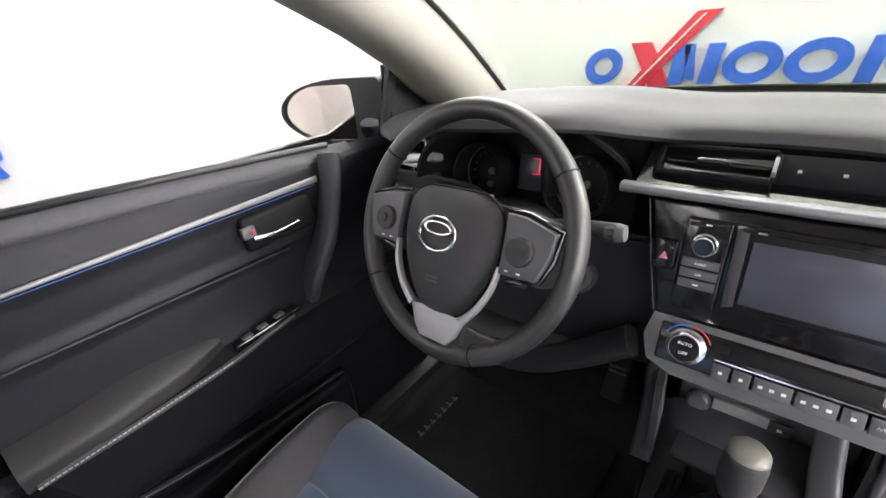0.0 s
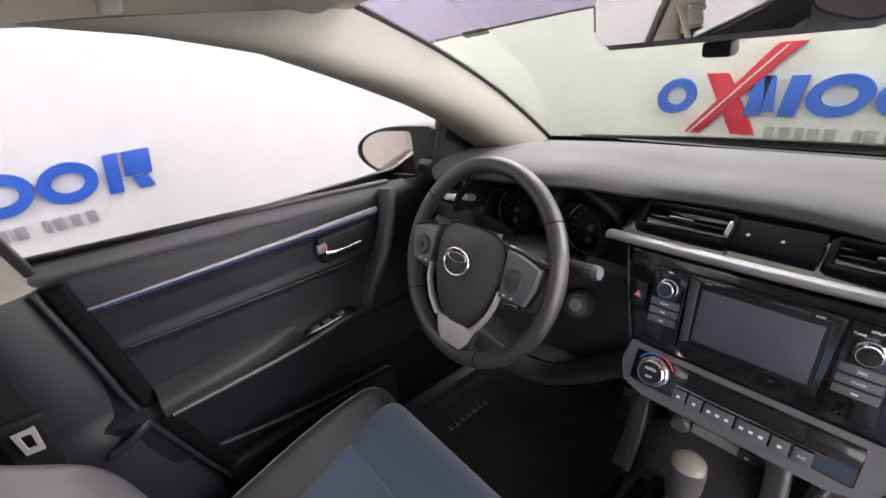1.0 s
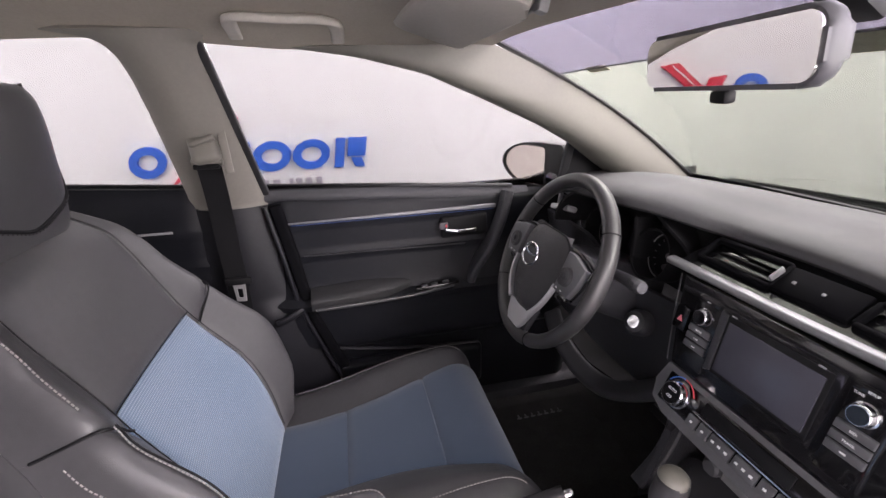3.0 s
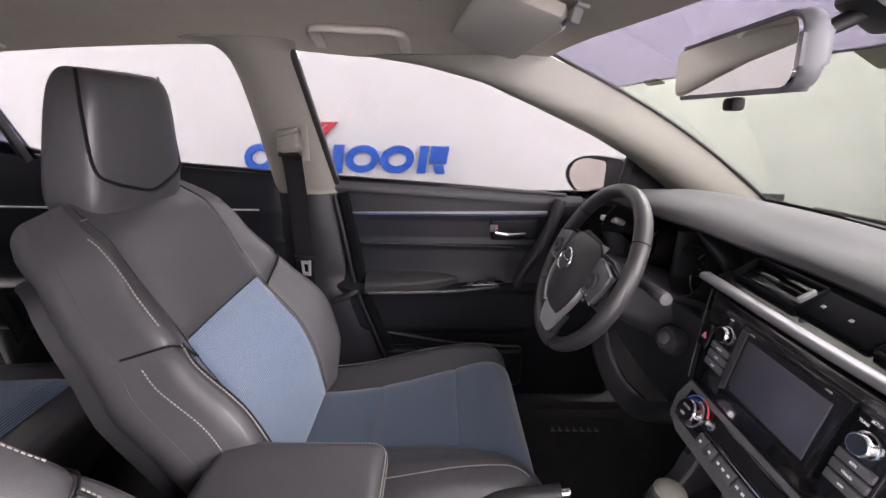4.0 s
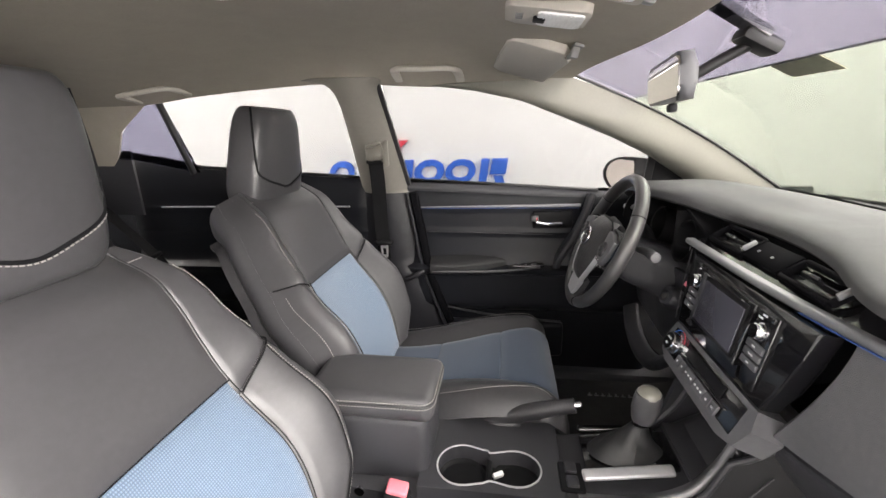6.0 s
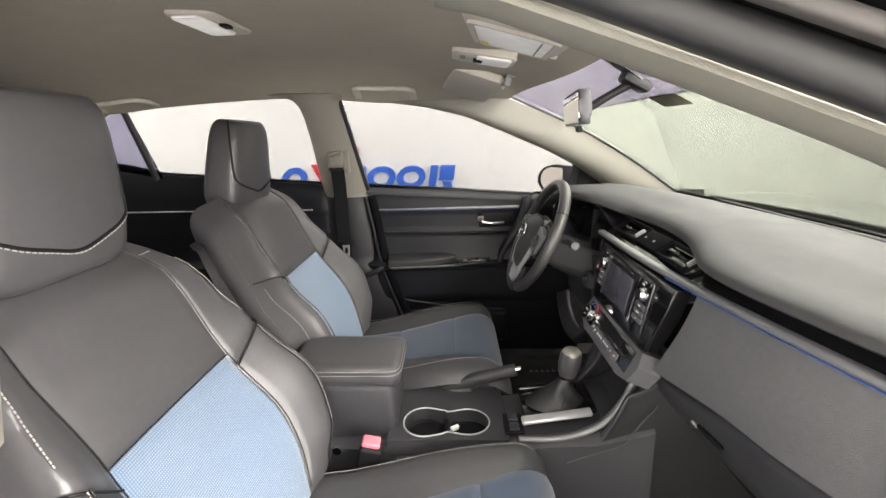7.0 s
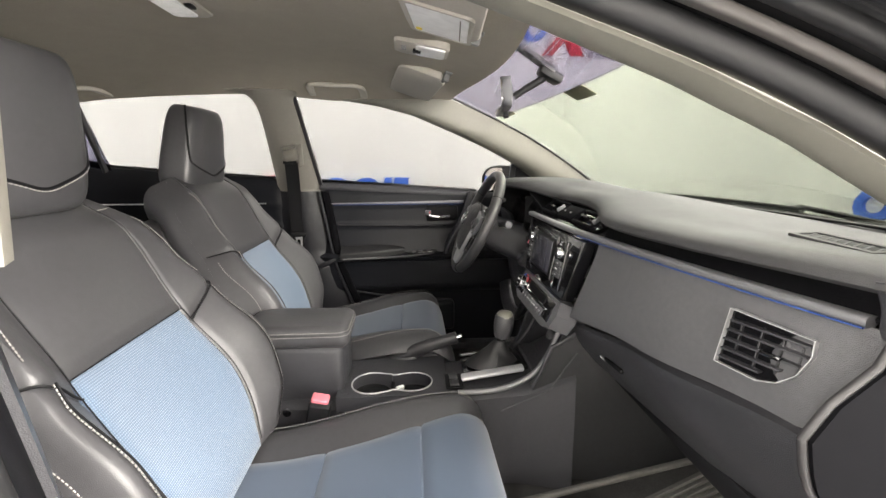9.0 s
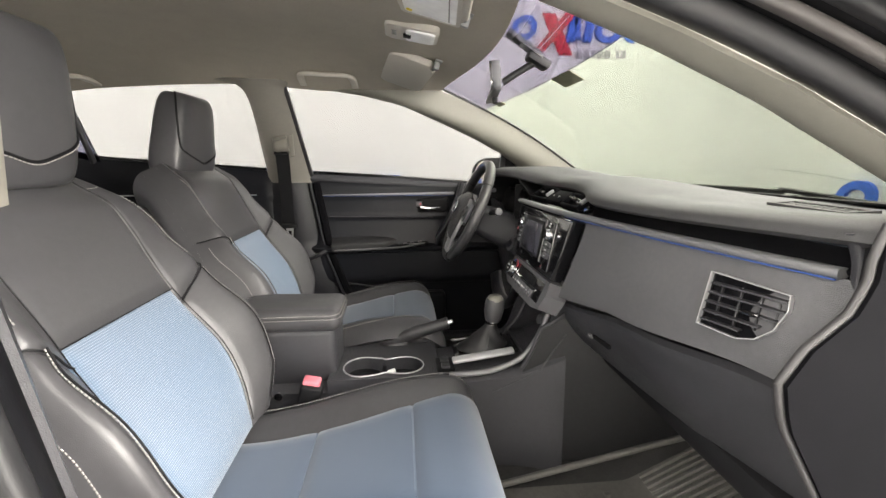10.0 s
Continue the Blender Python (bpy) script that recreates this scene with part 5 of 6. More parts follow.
for g in (-1, 1):
    def across(pts):
        return [(g * x, z) for x, z in pts]

    sp = part("spoke", prism(across([(0.060, 0.050), (0.110, 0.050), (0.168, 0.036), (0.168, -0.030), (0.142, -0.040), (0.070, -0.044)]), 0.016, 0.005), PANEL, wheel, matrix=at(0, -0.012, 0))
    part("spoke_edge", sweep([Vector((g * x, -0.014, z)) for x, z in ((0.082, 0.048), (0.112, 0.046), (0.158, 0.033), (0.153, -0.004), (0.140, -0.034))], circle(0.0024, n=6), up=(0, 1, 0)), GLOSS, sp)
    part("control_pad", prism(across([(0.086, 0.043), (0.110, 0.042), (0.153, 0.030), (0.149, -0.004), (0.137, -0.032), (0.088, -0.033)]), 0.016, 0.004), KEY, sp, matrix=at(0, -0.026, 0))
    part("control_ring", revolve([(0.0185, 0), (0.0185, 0.004), (0.0165, 0.007), (0.012, 0.0065), (0.001, 0.0085)], 28), POD_DARK, sp, "round grey control button", matrix=at(0.113 * g, -0.0255, 0.000, 90, 0, 0))
    part("control_centre", revolve([(0.0065, 0), (0.0065, 0.004), (0.001, 0.0045)], 16), PANEL, sp, matrix=at(0.113 * g, -0.0325, 0.000, 90, 0, 0))
    for dx in (-0.008, 0.008):
        part("control_mark", rbox(0.005, 0.001, 0.002, 0.0, m=at((0.108 * g) + dx, -0.0265, -0.0265)), PRINT, sp)
    part("control_switch", rbox(0.034, 0.010, 0.009, 0.003, m=at(0.112 * g, -0.014, -0.040, 0, -10 * g, 0)), GLOSS, sp)
    part("silver_arm", sweep(smooth_path([(0.0865 * g, -0.020, -0.026), (0.082 * g, -0.021, -0.055), (0.066 * g, -0.020, -0.087), (0.044 * g, -0.017, -0.112)], 20), rrect(0.009, 0.012, 0.003), up=(0, 1, 0), scale=lambda q: (0.45 + 0.75 * q, 1)), SILVER, wheel, "satin silver lower spoke trim")
part("silver_foot", prism([(-0.051, -0.104), (-0.036, -0.114), (0.036, -0.114), (0.051, -0.104), (0.036, -0.140), (0.024, -0.155), (-0.024, -0.155), (-0.036, -0.140)], 0.012, 0.004), SILVER, wheel, "satin silver lower spoke", matrix=at(0, -0.018, 0))
part("lower_spoke", prism([(-0.046, -0.10), (0.046, -0.10), (0.034, -0.168), (-0.034, -0.168)], 0.014, 0.004), PANEL, wheel, matrix=at(0, -0.006, 0))
column = thing("steering_column", "black plastic steering column with stalks and ignition lock", "steering column")
part("column_shroud", sweep([(-0.376, 0.755, 0.868), (-0.376, 0.80, 0.85), (-0.376, 0.93, 0.80)], rrect(0.13, 0.11, 0.03), scale=lambda q: 0.8 + 0.4 * q), PANEL, column)
part("wiper_stalk", sweep(smooth_path([(-0.33, 0.80, 0.885), (-0.25, 0.80, 0.90), (-0.19, 0.795, 0.906)], 14), circle(0.009), scale=lambda q: 0.8 + 0.6 * q), PANEL, column)
part("stalk_tip", revolve([(0.011, -0.01), (0.012, 0.004), (0.010, 0.012), (0.001, 0.013)], 18), KEY, column, matrix=at(-0.193, 0.795, 0.906, 0, 82, 0))
part("light_stalk", sweep(smooth_path([(-0.42, 0.80, 0.885), (-0.50, 0.80, 0.90), (-0.56, 0.795, 0.906)], 14), circle(0.009), scale=lambda q: 0.8 + 0.6 * q), PANEL, column)
lock = part("ignition_lock", revolve([(0.026, 0), (0.026, 0.02), (0.020, 0.028), (0.001, 0.028)], 24), PANEL, column, matrix=at(-0.265, 0.878, 0.782, 66, 0, 14))
part("lock_face", revolve([(0.012, 0.026), (0.012, 0.032), (0.001, 0.032)], 20), CHROME, lock, matrix=at(-0.265, 0.878, 0.782, 66, 0, 14))

# ---------------------------------------------------------------- centre console
console = thing("centre_console", "black plastic centre console with cup holders and shifter", "console")


def console_fn(s, t):
    """The console's body: s along it, t across from one floor edge over the top to the other."""
    y = 0.10 + 0.80 * s
    top = bez_line(y, [(0.1, 0.515), (0.325, 0.52), (0.335, 0.495), (0.585, 0.495), (0.595, 0.524), (0.78, 0.545), (0.90, 0.60)])
    half = bez(y, [(0.1, 0.085), (0.4, 0.102), (0.75, 0.102), (0.9, 0.125)])
    mid = bez(y, [(0.1, -0.020), (0.4, -0.012), (0.6, -0.014), (0.9, 0.0)])
    a = t * 5
    if a < 2:
        x, z = -1.12 + 0.12 * (a / 2), 0.285 + (top - 0.02 - 0.285) * (a / 2)
    elif a < 3:
        q = a - 2
        x, z = -1 + 2 * q, top - 0.02 * (2 * q - 1) ** 8
    else:
        q = (a - 3) / 2
        x, z = 1 + 0.12 * q, top - 0.02 - (top - 0.02 - 0.285) * q
    return (mid + x * half, y, z)


part("console_body", sheet(console_fn, 40, 60, -0.01), PANEL, console, "black grained plastic console body")


def side_panel_fn(s, t):
    """The wide cheek between console and glove box."""
    y = 0.80 + 0.42 * s
    z = 0.29 + t * bez(y, [(0.80, 0.262), (0.85, 0.375), (0.93, 0.43), (1.0, 0.46)])
    return (0.100 + 0.05 * s + 0.03 * t * s, y, z)


# darker than the west cheek, the footwell's shade is put into its colour
part("console_cheek", sheet(side_panel_fn, 20, 12, 0.01), SOFT_BLACK, console)
part("cheek_edge", sweep([Vector(side_panel_fn(i / 20, 1.0)) + Vector((0.002, -0.002, 0.0)) for i in range(12)], rrect(0.010, 0.010, 0.004), up=(1, 0, 0)), PANEL, console)
part("cheek_rail", sweep(smooth_path([(0.078, 0.62, 0.528), (0.080, 0.72, 0.535), (0.078, 0.80, 0.566), (0.070, 0.845, 0.615), (0.062, 0.874, 0.675)], 30), rrect(0.034, 0.014, 0.006), up=(-0.5, -0.3, 0.8)), RAIL, console, "smooth rail curving up beside the shifter")
part("cheek_crease", sweep([(0.128, 0.838, 0.560), (0.124, 0.868, 0.605), (0.122, 0.898, 0.645)], circle(0.0016, n=6)), PANEL, console)
part("cheek_crease", sweep([(0.127, 0.838, 0.556), (0.124, 0.78, 0.528), (0.12, 0.72, 0.500)], circle(0.0014, n=6)), PANEL, console)
part("console_cheek", sheet(lambda s, t: (lambda p: (-p[0] - 0.02, p[1], p[2]))(side_panel_fn(s, t)), 20, 12, -0.01), PANEL, console)

deck_out = dense([(-0.110, 0.322), (0.092, 0.322), (0.092, 0.596), (-0.118, 0.596)], 16)
CUP_X, CUP_Y = 0.030, 0.455


def in_cups(x, y, k):
    """Inside the outline round the two cup wells, a little pinched between them."""
    w = 0.052 + k if y < 0 else 0.046 + k
    a = abs(y) - 0.052
    if a > 0:
        return x * x / (w * w) + a * a / (0.050 + k) ** 2 < 1
    return abs(x) < w - 0.010 * math.cos(math.pi * y / 0.104) ** 2


def cup_edge(k=0.0):
    pts = []
    for px, py in deck_out:
        dx, dy = px - CUP_X, py - CUP_Y
        lo, hi = 0.0, 1.0
        for _ in range(24):
            m = (lo + hi) / 2
            lo, hi = (m, hi) if in_cups(dx * m, dy * m, k) else (lo, m)
        pts.append((CUP_X + dx * lo, CUP_Y + dy * lo))
    return pts


TOPW = Matrix(((1, 0, 0, 0), (0, 0, 1, 0), (0, -1, 0, 0.536), (0, 0, 0, 1)))
part("cup_deck", ring_plate(deck_out, cup_edge(0.0), 0.038), PANEL, console, matrix=TOPW)
part("cup_rim", sweep([Vector((x, y, 0.5375)) for x, y in cup_edge(0.0)], circle(0.0019, n=8), closed=True), SILVER, console, "chrome cup holder rim")
for y in (0.402, 0.508):
    part("cup_well", revolve([(0.050, 0.500), (0.0505, 0.506), (0.044, 0.5005), (0.040, 0.4995), (0.001, 0.499)], 30), DEEP, console, matrix=at(CUP_X, y, 0))
part("cup_bridge", rbox(0.085, 0.012, 0.020, 0.004, m=at(CUP_X, 0.456, 0.508)), DEEP, console)
part("cup_clip", rbox(0.010, 0.022, 0.012, 0.003, m=at(0.034, 0.474, 0.522, 0, 20, 30)), LENS, console, "white clip in the cup holder")
part("switch_plate", rbox(0.07, 0.045, 0.008, 0.003, m=at(0.040, 0.612, 0.538)), DEEP, console)
for x in (0.022, 0.056):
    part("seat_switch", rbox(0.026, 0.022, 0.008, 0.003, m=at(x, 0.612, 0.543)), PANEL, console)

arm = part("arm_bin", rbox(0.155, 0.235, 0.15, 0.018, 3, m=at(-0.022, 0.222, 0.578)), PANEL, console)
lid = part("armrest_lid", rbox(0.168, 0.262, 0.058, 0.024, 4, m=at(-0.024, 0.222, 0.672, -1)), LEATHER, console, "padded black leather armrest lid")
for dz, inset in ((0.679, 0.0), (0.688, 0.0042)):
    loop = rrect(0.1695 - inset, 0.2635 - inset, 0.026, 6)
    part("stitching", stitches([Vector((-0.024 + x, 0.222 + y, dz)) for x, y in loop + loop[:1]]), THREAD, lid)
part("lid_seam", sweep([Vector((-0.024 + x, 0.222 + y, 0.6835)) for x, y in rrect(0.167, 0.261, 0.026, 6)], circle(0.0015, n=6), closed=True), LEATHER_SIDE, lid)

# shifter: gate, boot, lever, knob; bright side strip
part("shift_gate", rbox(0.10, 0.17, 0.014, 0.005, m=at(-0.02, 0.725, 0.553, 8)), GLOSS, console)
def boot_fn(s, t):
    """A leather sleeve, gathered to the lever, with soft folds."""
    a = 2 * math.pi * t
    r = (1 - s) ** 1.5
    fold = 1 + 0.07 * math.sin(5 * a + 7 * s) * math.sin(math.pi * s)
    return (-0.016 + (0.012 + 0.032 * r) * fold * math.cos(a), 0.722 + 0.022 * s + (0.013 + 0.058 * r) * fold * math.sin(a), 0.556 + 0.068 * s ** 0.85)


part("shift_boot", sheet(boot_fn, 18, 40, 0.003), SOFT_BLACK, console, "creased leather shifter boot")
part("shift_lever", revolve([(0.010, 0), (0.010, 0.03)], 16), CHROME, console, matrix=at(-0.016, 0.745, 0.612))
part("shift_knob", sweep([(-0.014, 0.746, 0.632), (-0.014, 0.747, 0.640), (-0.013, 0.749, 0.66), (-0.012, 0.751, 0.68), (-0.012, 0.752, 0.694), (-0.012, 0.752, 0.700)], circle(0.0225, 0.026, 20), up=(0, 1, 0), scale=lambda q: (0.72, 0.72) if q < 0.1 else ((0.85, 0.85) if q < 0.3 else ((1.0, 1.0) if q < 0.75 else ((0.93, 0.93) if q < 0.95 else (0.6, 0.6))))), LEATHER, console, "rounded leather shift knob")
part("knob_cap", revolve([(0.0215, -0.006), (0.021, 0.001), (0.017, 0.006), (0.010, 0.009), (0.001, 0.010)], 24), OLIVE, console, "satin olive-grey knob cap", matrix=at(-0.012, 0.752, 0.697))
part("gate_strip", rbox(0.022, 0.165, 0.012, 0.005, 3, m=at(0.042, 0.712, 0.560, 6, 18, 6)), SILVER, console, "satin silver side strip")
part("gate_strip", rbox(0.020, 0.15, 0.012, 0.005, 3, m=at(-0.080, 0.715, 0.558, 6, -18, -4)), GLOSS, console, "glossy black side strip")

# parking brake
brake = thing("parking_brake", "black leather parking brake lever with chrome button", "brake lever")
bp = smooth_path([(-0.118, 0.44, 0.522), (-0.112, 0.49, 0.545), (-0.103, 0.56, 0.575), (-0.094, 0.635, 0.600)], 20)
part("lever_grip", sweep(bp, circle(0.0175, 0.020, 14), scale=lambda q: 0.85 + 0.2 * math.sin(math.pi * min(q * 1.2, 1))), LEATHER_SIDE, brake)
part("lever_button", revolve([(0.007, 0), (0.007, 0.012), (0.005, 0.015), (0.001, 0.015)], 14), CHROME, brake, matrix=Matrix.Translation((-0.094, 0.635, 0.600)) @ pose(0, 0, 0, -70, 0, -5))
part("lever_boot", rbox(0.05, 0.13, 0.035, 0.012, 3, m=at(-0.116, 0.46, 0.522, 12)), LEATHER_SIDE, brake)


# ---------------------------------------------------------------- doors of the driver's side
DOOR_FACE = [(0.30, 0.735), (0.54, 0.715), (0.560, 0.695), (0.575, 0.690), (0.684, 0.688), (0.690, 0.674), (0.706, 0.670), (0.712, 0.676), (0.720, 0.690), (0.765, 0.695), (0.822, 0.699), (0.830, 0.6955), (0.836, 0.695), (0.846, 0.699), (0.905, 0.699), (0.916, 0.695), (0.94, 0.699)]
DOOR_ROWS = []
for (za, _), (zb, _) in zip(DOOR_FACE, DOOR_FACE[1:]):
    n = max(1, round((zb - za) / 0.012))
    DOOR_ROWS += [za + (zb - za) * i / n for i in range(n)]
TOP_ROWS = 6


def door_fn(y0, y1, top, arm):
    """The door's inner face in level rows; the last rows close up to the belt line."""
    rows = len(DOOR_ROWS) + TOP_ROWS

    def fn(s, t):
        y = y0 + (y1 - y0) * s
        k = round(t * rows)
        if k < len(DOOR_ROWS):
            z = DOOR_ROWS[k]
            x = bez_line(z, DOOR_FACE)
        else:
            q = (k - len(DOOR_ROWS)) / TOP_ROWS
            z, x = 0.94 + (top(y) - 0.94) * q, 0.699 + 0.020 * q * q
        bulge = arm(y) * math.exp(-(((z - 0.70) / 0.03) ** 2))
        edge = 0.02 * (max(0.05 - s, 0) / 0.05 + max(s - 0.97, 0) / 0.03)
        return (-(x - bulge + edge), y, z)
    return fn


def front_belt(y):
    return bez_line(y, [(0.1, 1.012), (0.16, 1.008), (0.45, 0.990), (0.78, 0.966), (1.0, 0.955)])


def rear_belt(y):
    return bez_line(y, [(-1.2, 1.13), (-0.85, 1.118), (-0.62, 1.066), (-0.02, 1.022)])


door = thing("door_driver", "black plastic driver door with silver trim line and inside handle", "car door")
body = part("door_panel", sheet(door_fn(0.135, 1.0, front_belt, lambda y: 0.004 * bez(y, [(0.2, 1), (0.5, 0.8), (0.62, 0)])), 60, len(DOOR_ROWS) + TOP_ROWS, 0.02), DOORP, door)
part("belt_pad", sheet(lambda s, t: (lambda y: (-(0.730 - 0.028 * math.sin(math.pi * (0.1 + 0.75 * t))), y, front_belt(y) + 0.004 - 0.045 * t))(0.145 + 0.68 * s), 24, 8, -0.006), PANEL, door)
part("silver_line", sweep([(-0.692, 0.195 + 0.53 * i / 20, 0.922 + 0.005 * i / 20) for i in range(21)], rrect(0.006, 0.008, 0.002), up=(0, 0, 1), scale=lambda q: (1, 0.5 + 0.9 * q)), STRIP, door, "satin silver trim line")
part("blue_edge", sweep([(-0.690, 0.20 + 0.52 * i / 20, 0.9175 + 0.001 * i / 20) for i in range(21)], rrect(0.002, 0.0012, 0.0005), up=(0, 0, 1)), TINTED, door, "thin blue film line under the strip")
hp = part("handle_cup", rbox(0.018, 0.130, 0.060, 0.010, 3, m=at(-0.696, 0.638, 0.879, 2)), DEEP, door)
part("handle_lever", sweep(smooth_path([(-0.684, 0.585, 0.872), (-0.680, 0.62, 0.867), (-0.684, 0.668, 0.868)], 14), rrect(0.007, 0.011, 0.003)), CHROME, hp, "chrome door handle")
part("lock_button", rbox(0.010, 0.024, 0.020, 0.004, m=at(-0.686, 0.580, 0.884)), KEY, hp)
part("lock_mark", rbox(0.003, 0.004, 0.008, 0.0, m=at(-0.680, 0.586, 0.884)), RED, hp)
part("pocket_lip", sweep(smooth_path([(-0.655, 0.235, 0.700), (-0.650, 0.35, 0.705), (-0.652, 0.485, 0.711), (-0.664, 0.60, 0.722)], 20), rrect(0.010, 0.008, 0.003)), LEATHER, door, "stitched armrest edge")
part("stitching", stitches([(-0.646, 0.237 + 0.245 * i / 20, 0.7035 + 0.0105 * i / 20) for i in range(21)]), THREAD, door)
part("arm_pad", sheet(lambda s, t: (-(0.690 - 0.036 * math.sin(math.pi * 0.5 * min(t * 1.6, 1)) + 0.034 * s ** 3), 0.225 + 0.26 * s, 0.748 + 0.012 * s - 0.05 * t), 20, 12, -0.008), SOFT_BLACK, door)
sw = part("switch_panel", rbox(0.030, 0.120, 0.008, 0.003, m=at(-0.676, 0.555, 0.722, 6, -8, -4)), GLOSS, door, "glossy black window switch panel")
for y in (0.520, 0.548, 0.580):
    part("window_switch", rbox(0.016, 0.018, 0.008, 0.003, m=at(-0.674, y, 0.7255 + 0.10 * (y - 0.555), 6, -8, -4)), KEY, sw)
part("crease", sweep([(-0.690, 0.22 + 0.42 * i / 12, 0.836 - 0.008 * i / 12) for i in range(13)], rrect(0.004, 0.003, 0.001)), LEATHER_SIDE, door)
part("map_pocket_edge", sweep(smooth_path([(-0.694, 0.25, 0.561), (-0.694, 0.425, 0.530), (-0.696, 0.56, 0.516), (-0.698, 0.68, 0.508)], 20), rrect(0.010, 0.006, 0.0025)), PANEL, door)
part("pull_grip", sweep(smooth_path([(-0.684, 0.755, 0.965), (-0.675, 0.735, 0.90), (-0.672, 0.705, 0.83), (-0.685, 0.665, 0.76), (-0.70, 0.655, 0.72)], 24), rrect(0.050, 0.022, 0.009), up=(0, 1, 0)), PANEL, door, "black plastic front grip")
part("lower_bin", rbox(0.04, 0.42, 0.13, 0.015, 3, m=at(-0.70, 0.48, 0.44)), DOORP, door)
sail = part("mirror_sail", prism([(0.925, 0.955), (1.08, 0.955), (1.02, 1.03), (0.955, 1.075), (0.93, 1.09)], 0.02, 0.004), DEEP, door, matrix=Matrix(((0, -1, 0, -0.69), (1, 0, 0, 0), (0, 0, 1, 0), (0, 0, 0, 1))))
part("tweeter_grille", revolve([(0.024, 0), (0.024, 0.005), (0.020, 0.008), (0.001, 0.008)], 24), PANEL, sail, matrix=at(-0.708, 0.972, 1.005, 0, 90, 0))
pane = part("window_pane", sheet(lambda s, t: (lambda y: (-(side_x(front_belt(y) + (arch(y) - front_belt(y)) * t) + 0.012), y, front_belt(y) - 0.01 + (arch(y) + 0.02 - front_belt(y)) * t))(0.12 + 0.93 * s), 24, 8, 0.004), GLASS, door, "side window glass, darkened to dim the wall outside")
pane.visible_shadow = False
part("window_post", sweep([(-0.716, 0.922, 0.955), (-0.668, 0.922, 1.09)], rrect(0.014, 0.022, 0.004), up=(0, 1, 0)), SEAL, door)
part("window_seal", sweep(smooth_path([(-(side_x(arch(y)) + 0.004), y, arch(y) + 0.002) for y in (0.10, 0.25, 0.38, 0.51, 0.64, 0.79, 0.90, 1.02)], 50), rrect(0.012, 0.010, 0.004)), SEAL, door)
part("window_seal", sweep([(-(side_x(z) + 0.002), 0.112 + 0.042 * (1.312 - z) / 0.31, z) for z in (1.318, 1.25, 1.15, 1.05, 1.0)], rrect(0.014, 0.018, 0.004), up=(1, 0, 0)), SEAL, door)
part("belt_seal", sweep([(-0.722, 0.14 + 0.64 * i / 12, front_belt(0.14 + 0.64 * i / 12) + 0.005) for i in range(13)], rrect(0.014, 0.010, 0.004)), SEAL, door)

rdoor = thing("door_rear", "black plastic rear door with silver trim line", "car door")
part("door_panel", sheet(door_fn(-0.95, 0.03, rear_belt, lambda y: 0.02), 30, len(DOOR_ROWS) + TOP_ROWS, 0.02), DOORP, rdoor)
part("silver_line", sweep([(-0.693, -0.80 + 0.74 * i / 12, 0.925) for i in range(13)], rrect(0.006, 0.005, 0.002)), SILVER, rdoor)
part("belt_seal", sweep([(-0.716, y, rear_belt(y) + 0.002) for y in (-0.9, -0.75, -0.62, -0.4, -0.2, -0.02)], rrect(0.014, 0.012, 0.004)), SEAL, rdoor)
rp = part("window_pane", sheet(lambda s, t: (lambda y: (-(side_x(rear_belt(y) + (1.325 - rear_belt(y)) * t) + 0.012), y, rear_belt(y) + (1.335 - rear_belt(y)) * t))(-0.62 + 0.61 * s), 12, 8, 0.004), GLASS, rdoor, "rear side window glass, darkened to dim the wall outside")
rp.visible_shadow = False
part("window_divider", sweep([(-0.555, -0.615, 1.305), (-0.68, -0.63, 1.05)], rrect(0.012, 0.022, 0.004), up=(1, 0, 0)), SEAL, rdoor)
def quarter_fn(s, t):
    y = -0.90 + 0.285 * s
    z0 = rear_belt(y) - 0.015
    z1 = bez_line(y, [(-0.90, 1.13), (-0.80, 1.215), (-0.61, 1.315)])
    z = z0 + (z1 - z0) * t
    return (-(side_x(z) + 0.012), y, z)


qp = part("quarter_pane", sheet(quarter_fn, 10, 8, 0.004), GLASS_DARK, rdoor, "violet tinted quarter glass")
qp.visible_shadow = False


def pillar_c(g):
    def fn(s, t):
        z = 1.06 + (1.33 - 1.06) * s
        y1 = bez_line(z, [(1.06, -0.96), (1.12, -0.885), (1.20, -0.815), (1.30, -0.63), (1.33, -0.60)])
        return (g * (side_x(z) - 0.02 * t), y1 + (-1.42 - y1) * t, z)
    return fn


for g, nm in ((-1, "west"), (1, "east")):
    tagged(part("trim_pillar_c_" + nm, sheet(pillar_c(g), 16, 10, -0.01 * g), LINER), "grey-beige rear pillar trim", "pillar trim", kind="structure")
for g, nm in ((-1, "west"), (1, "east")):
    tagged(part("trim_pillar_c_low_" + nm, sheet(lambda s, t, g=g: (g * (0.668 - 0.03 * t), -0.86 - 0.59 * t, 0.90 + 0.235 * s), 4, 6, -0.01 * g), PANEL), "black trim at the foot of the rear pillar", "pillar trim", kind="structure")
rq = thing("door_rear_passenger", "black plastic rear door on the passenger side", "car door")
part("door_panel", sheet(lambda s, t: (lambda p: (-p[0], p[1], p[2]))(door_fn(-0.95, -0.03, rear_belt, lambda y: 0.02)(s, t)), 30, len(DOOR_ROWS) + TOP_ROWS, -0.02), DOORP, rq)
rq_p = part("window_pane", sheet(lambda s, t: (lambda y: (side_x(rear_belt(y) + (1.325 - rear_belt(y)) * t) + 0.012, y, rear_belt(y) + (1.325 - rear_belt(y)) * t))(-0.92 + 0.9 * s), 12, 8, 0.004), GLASS, rq, "rear side window glass, darkened to dim the wall outside")
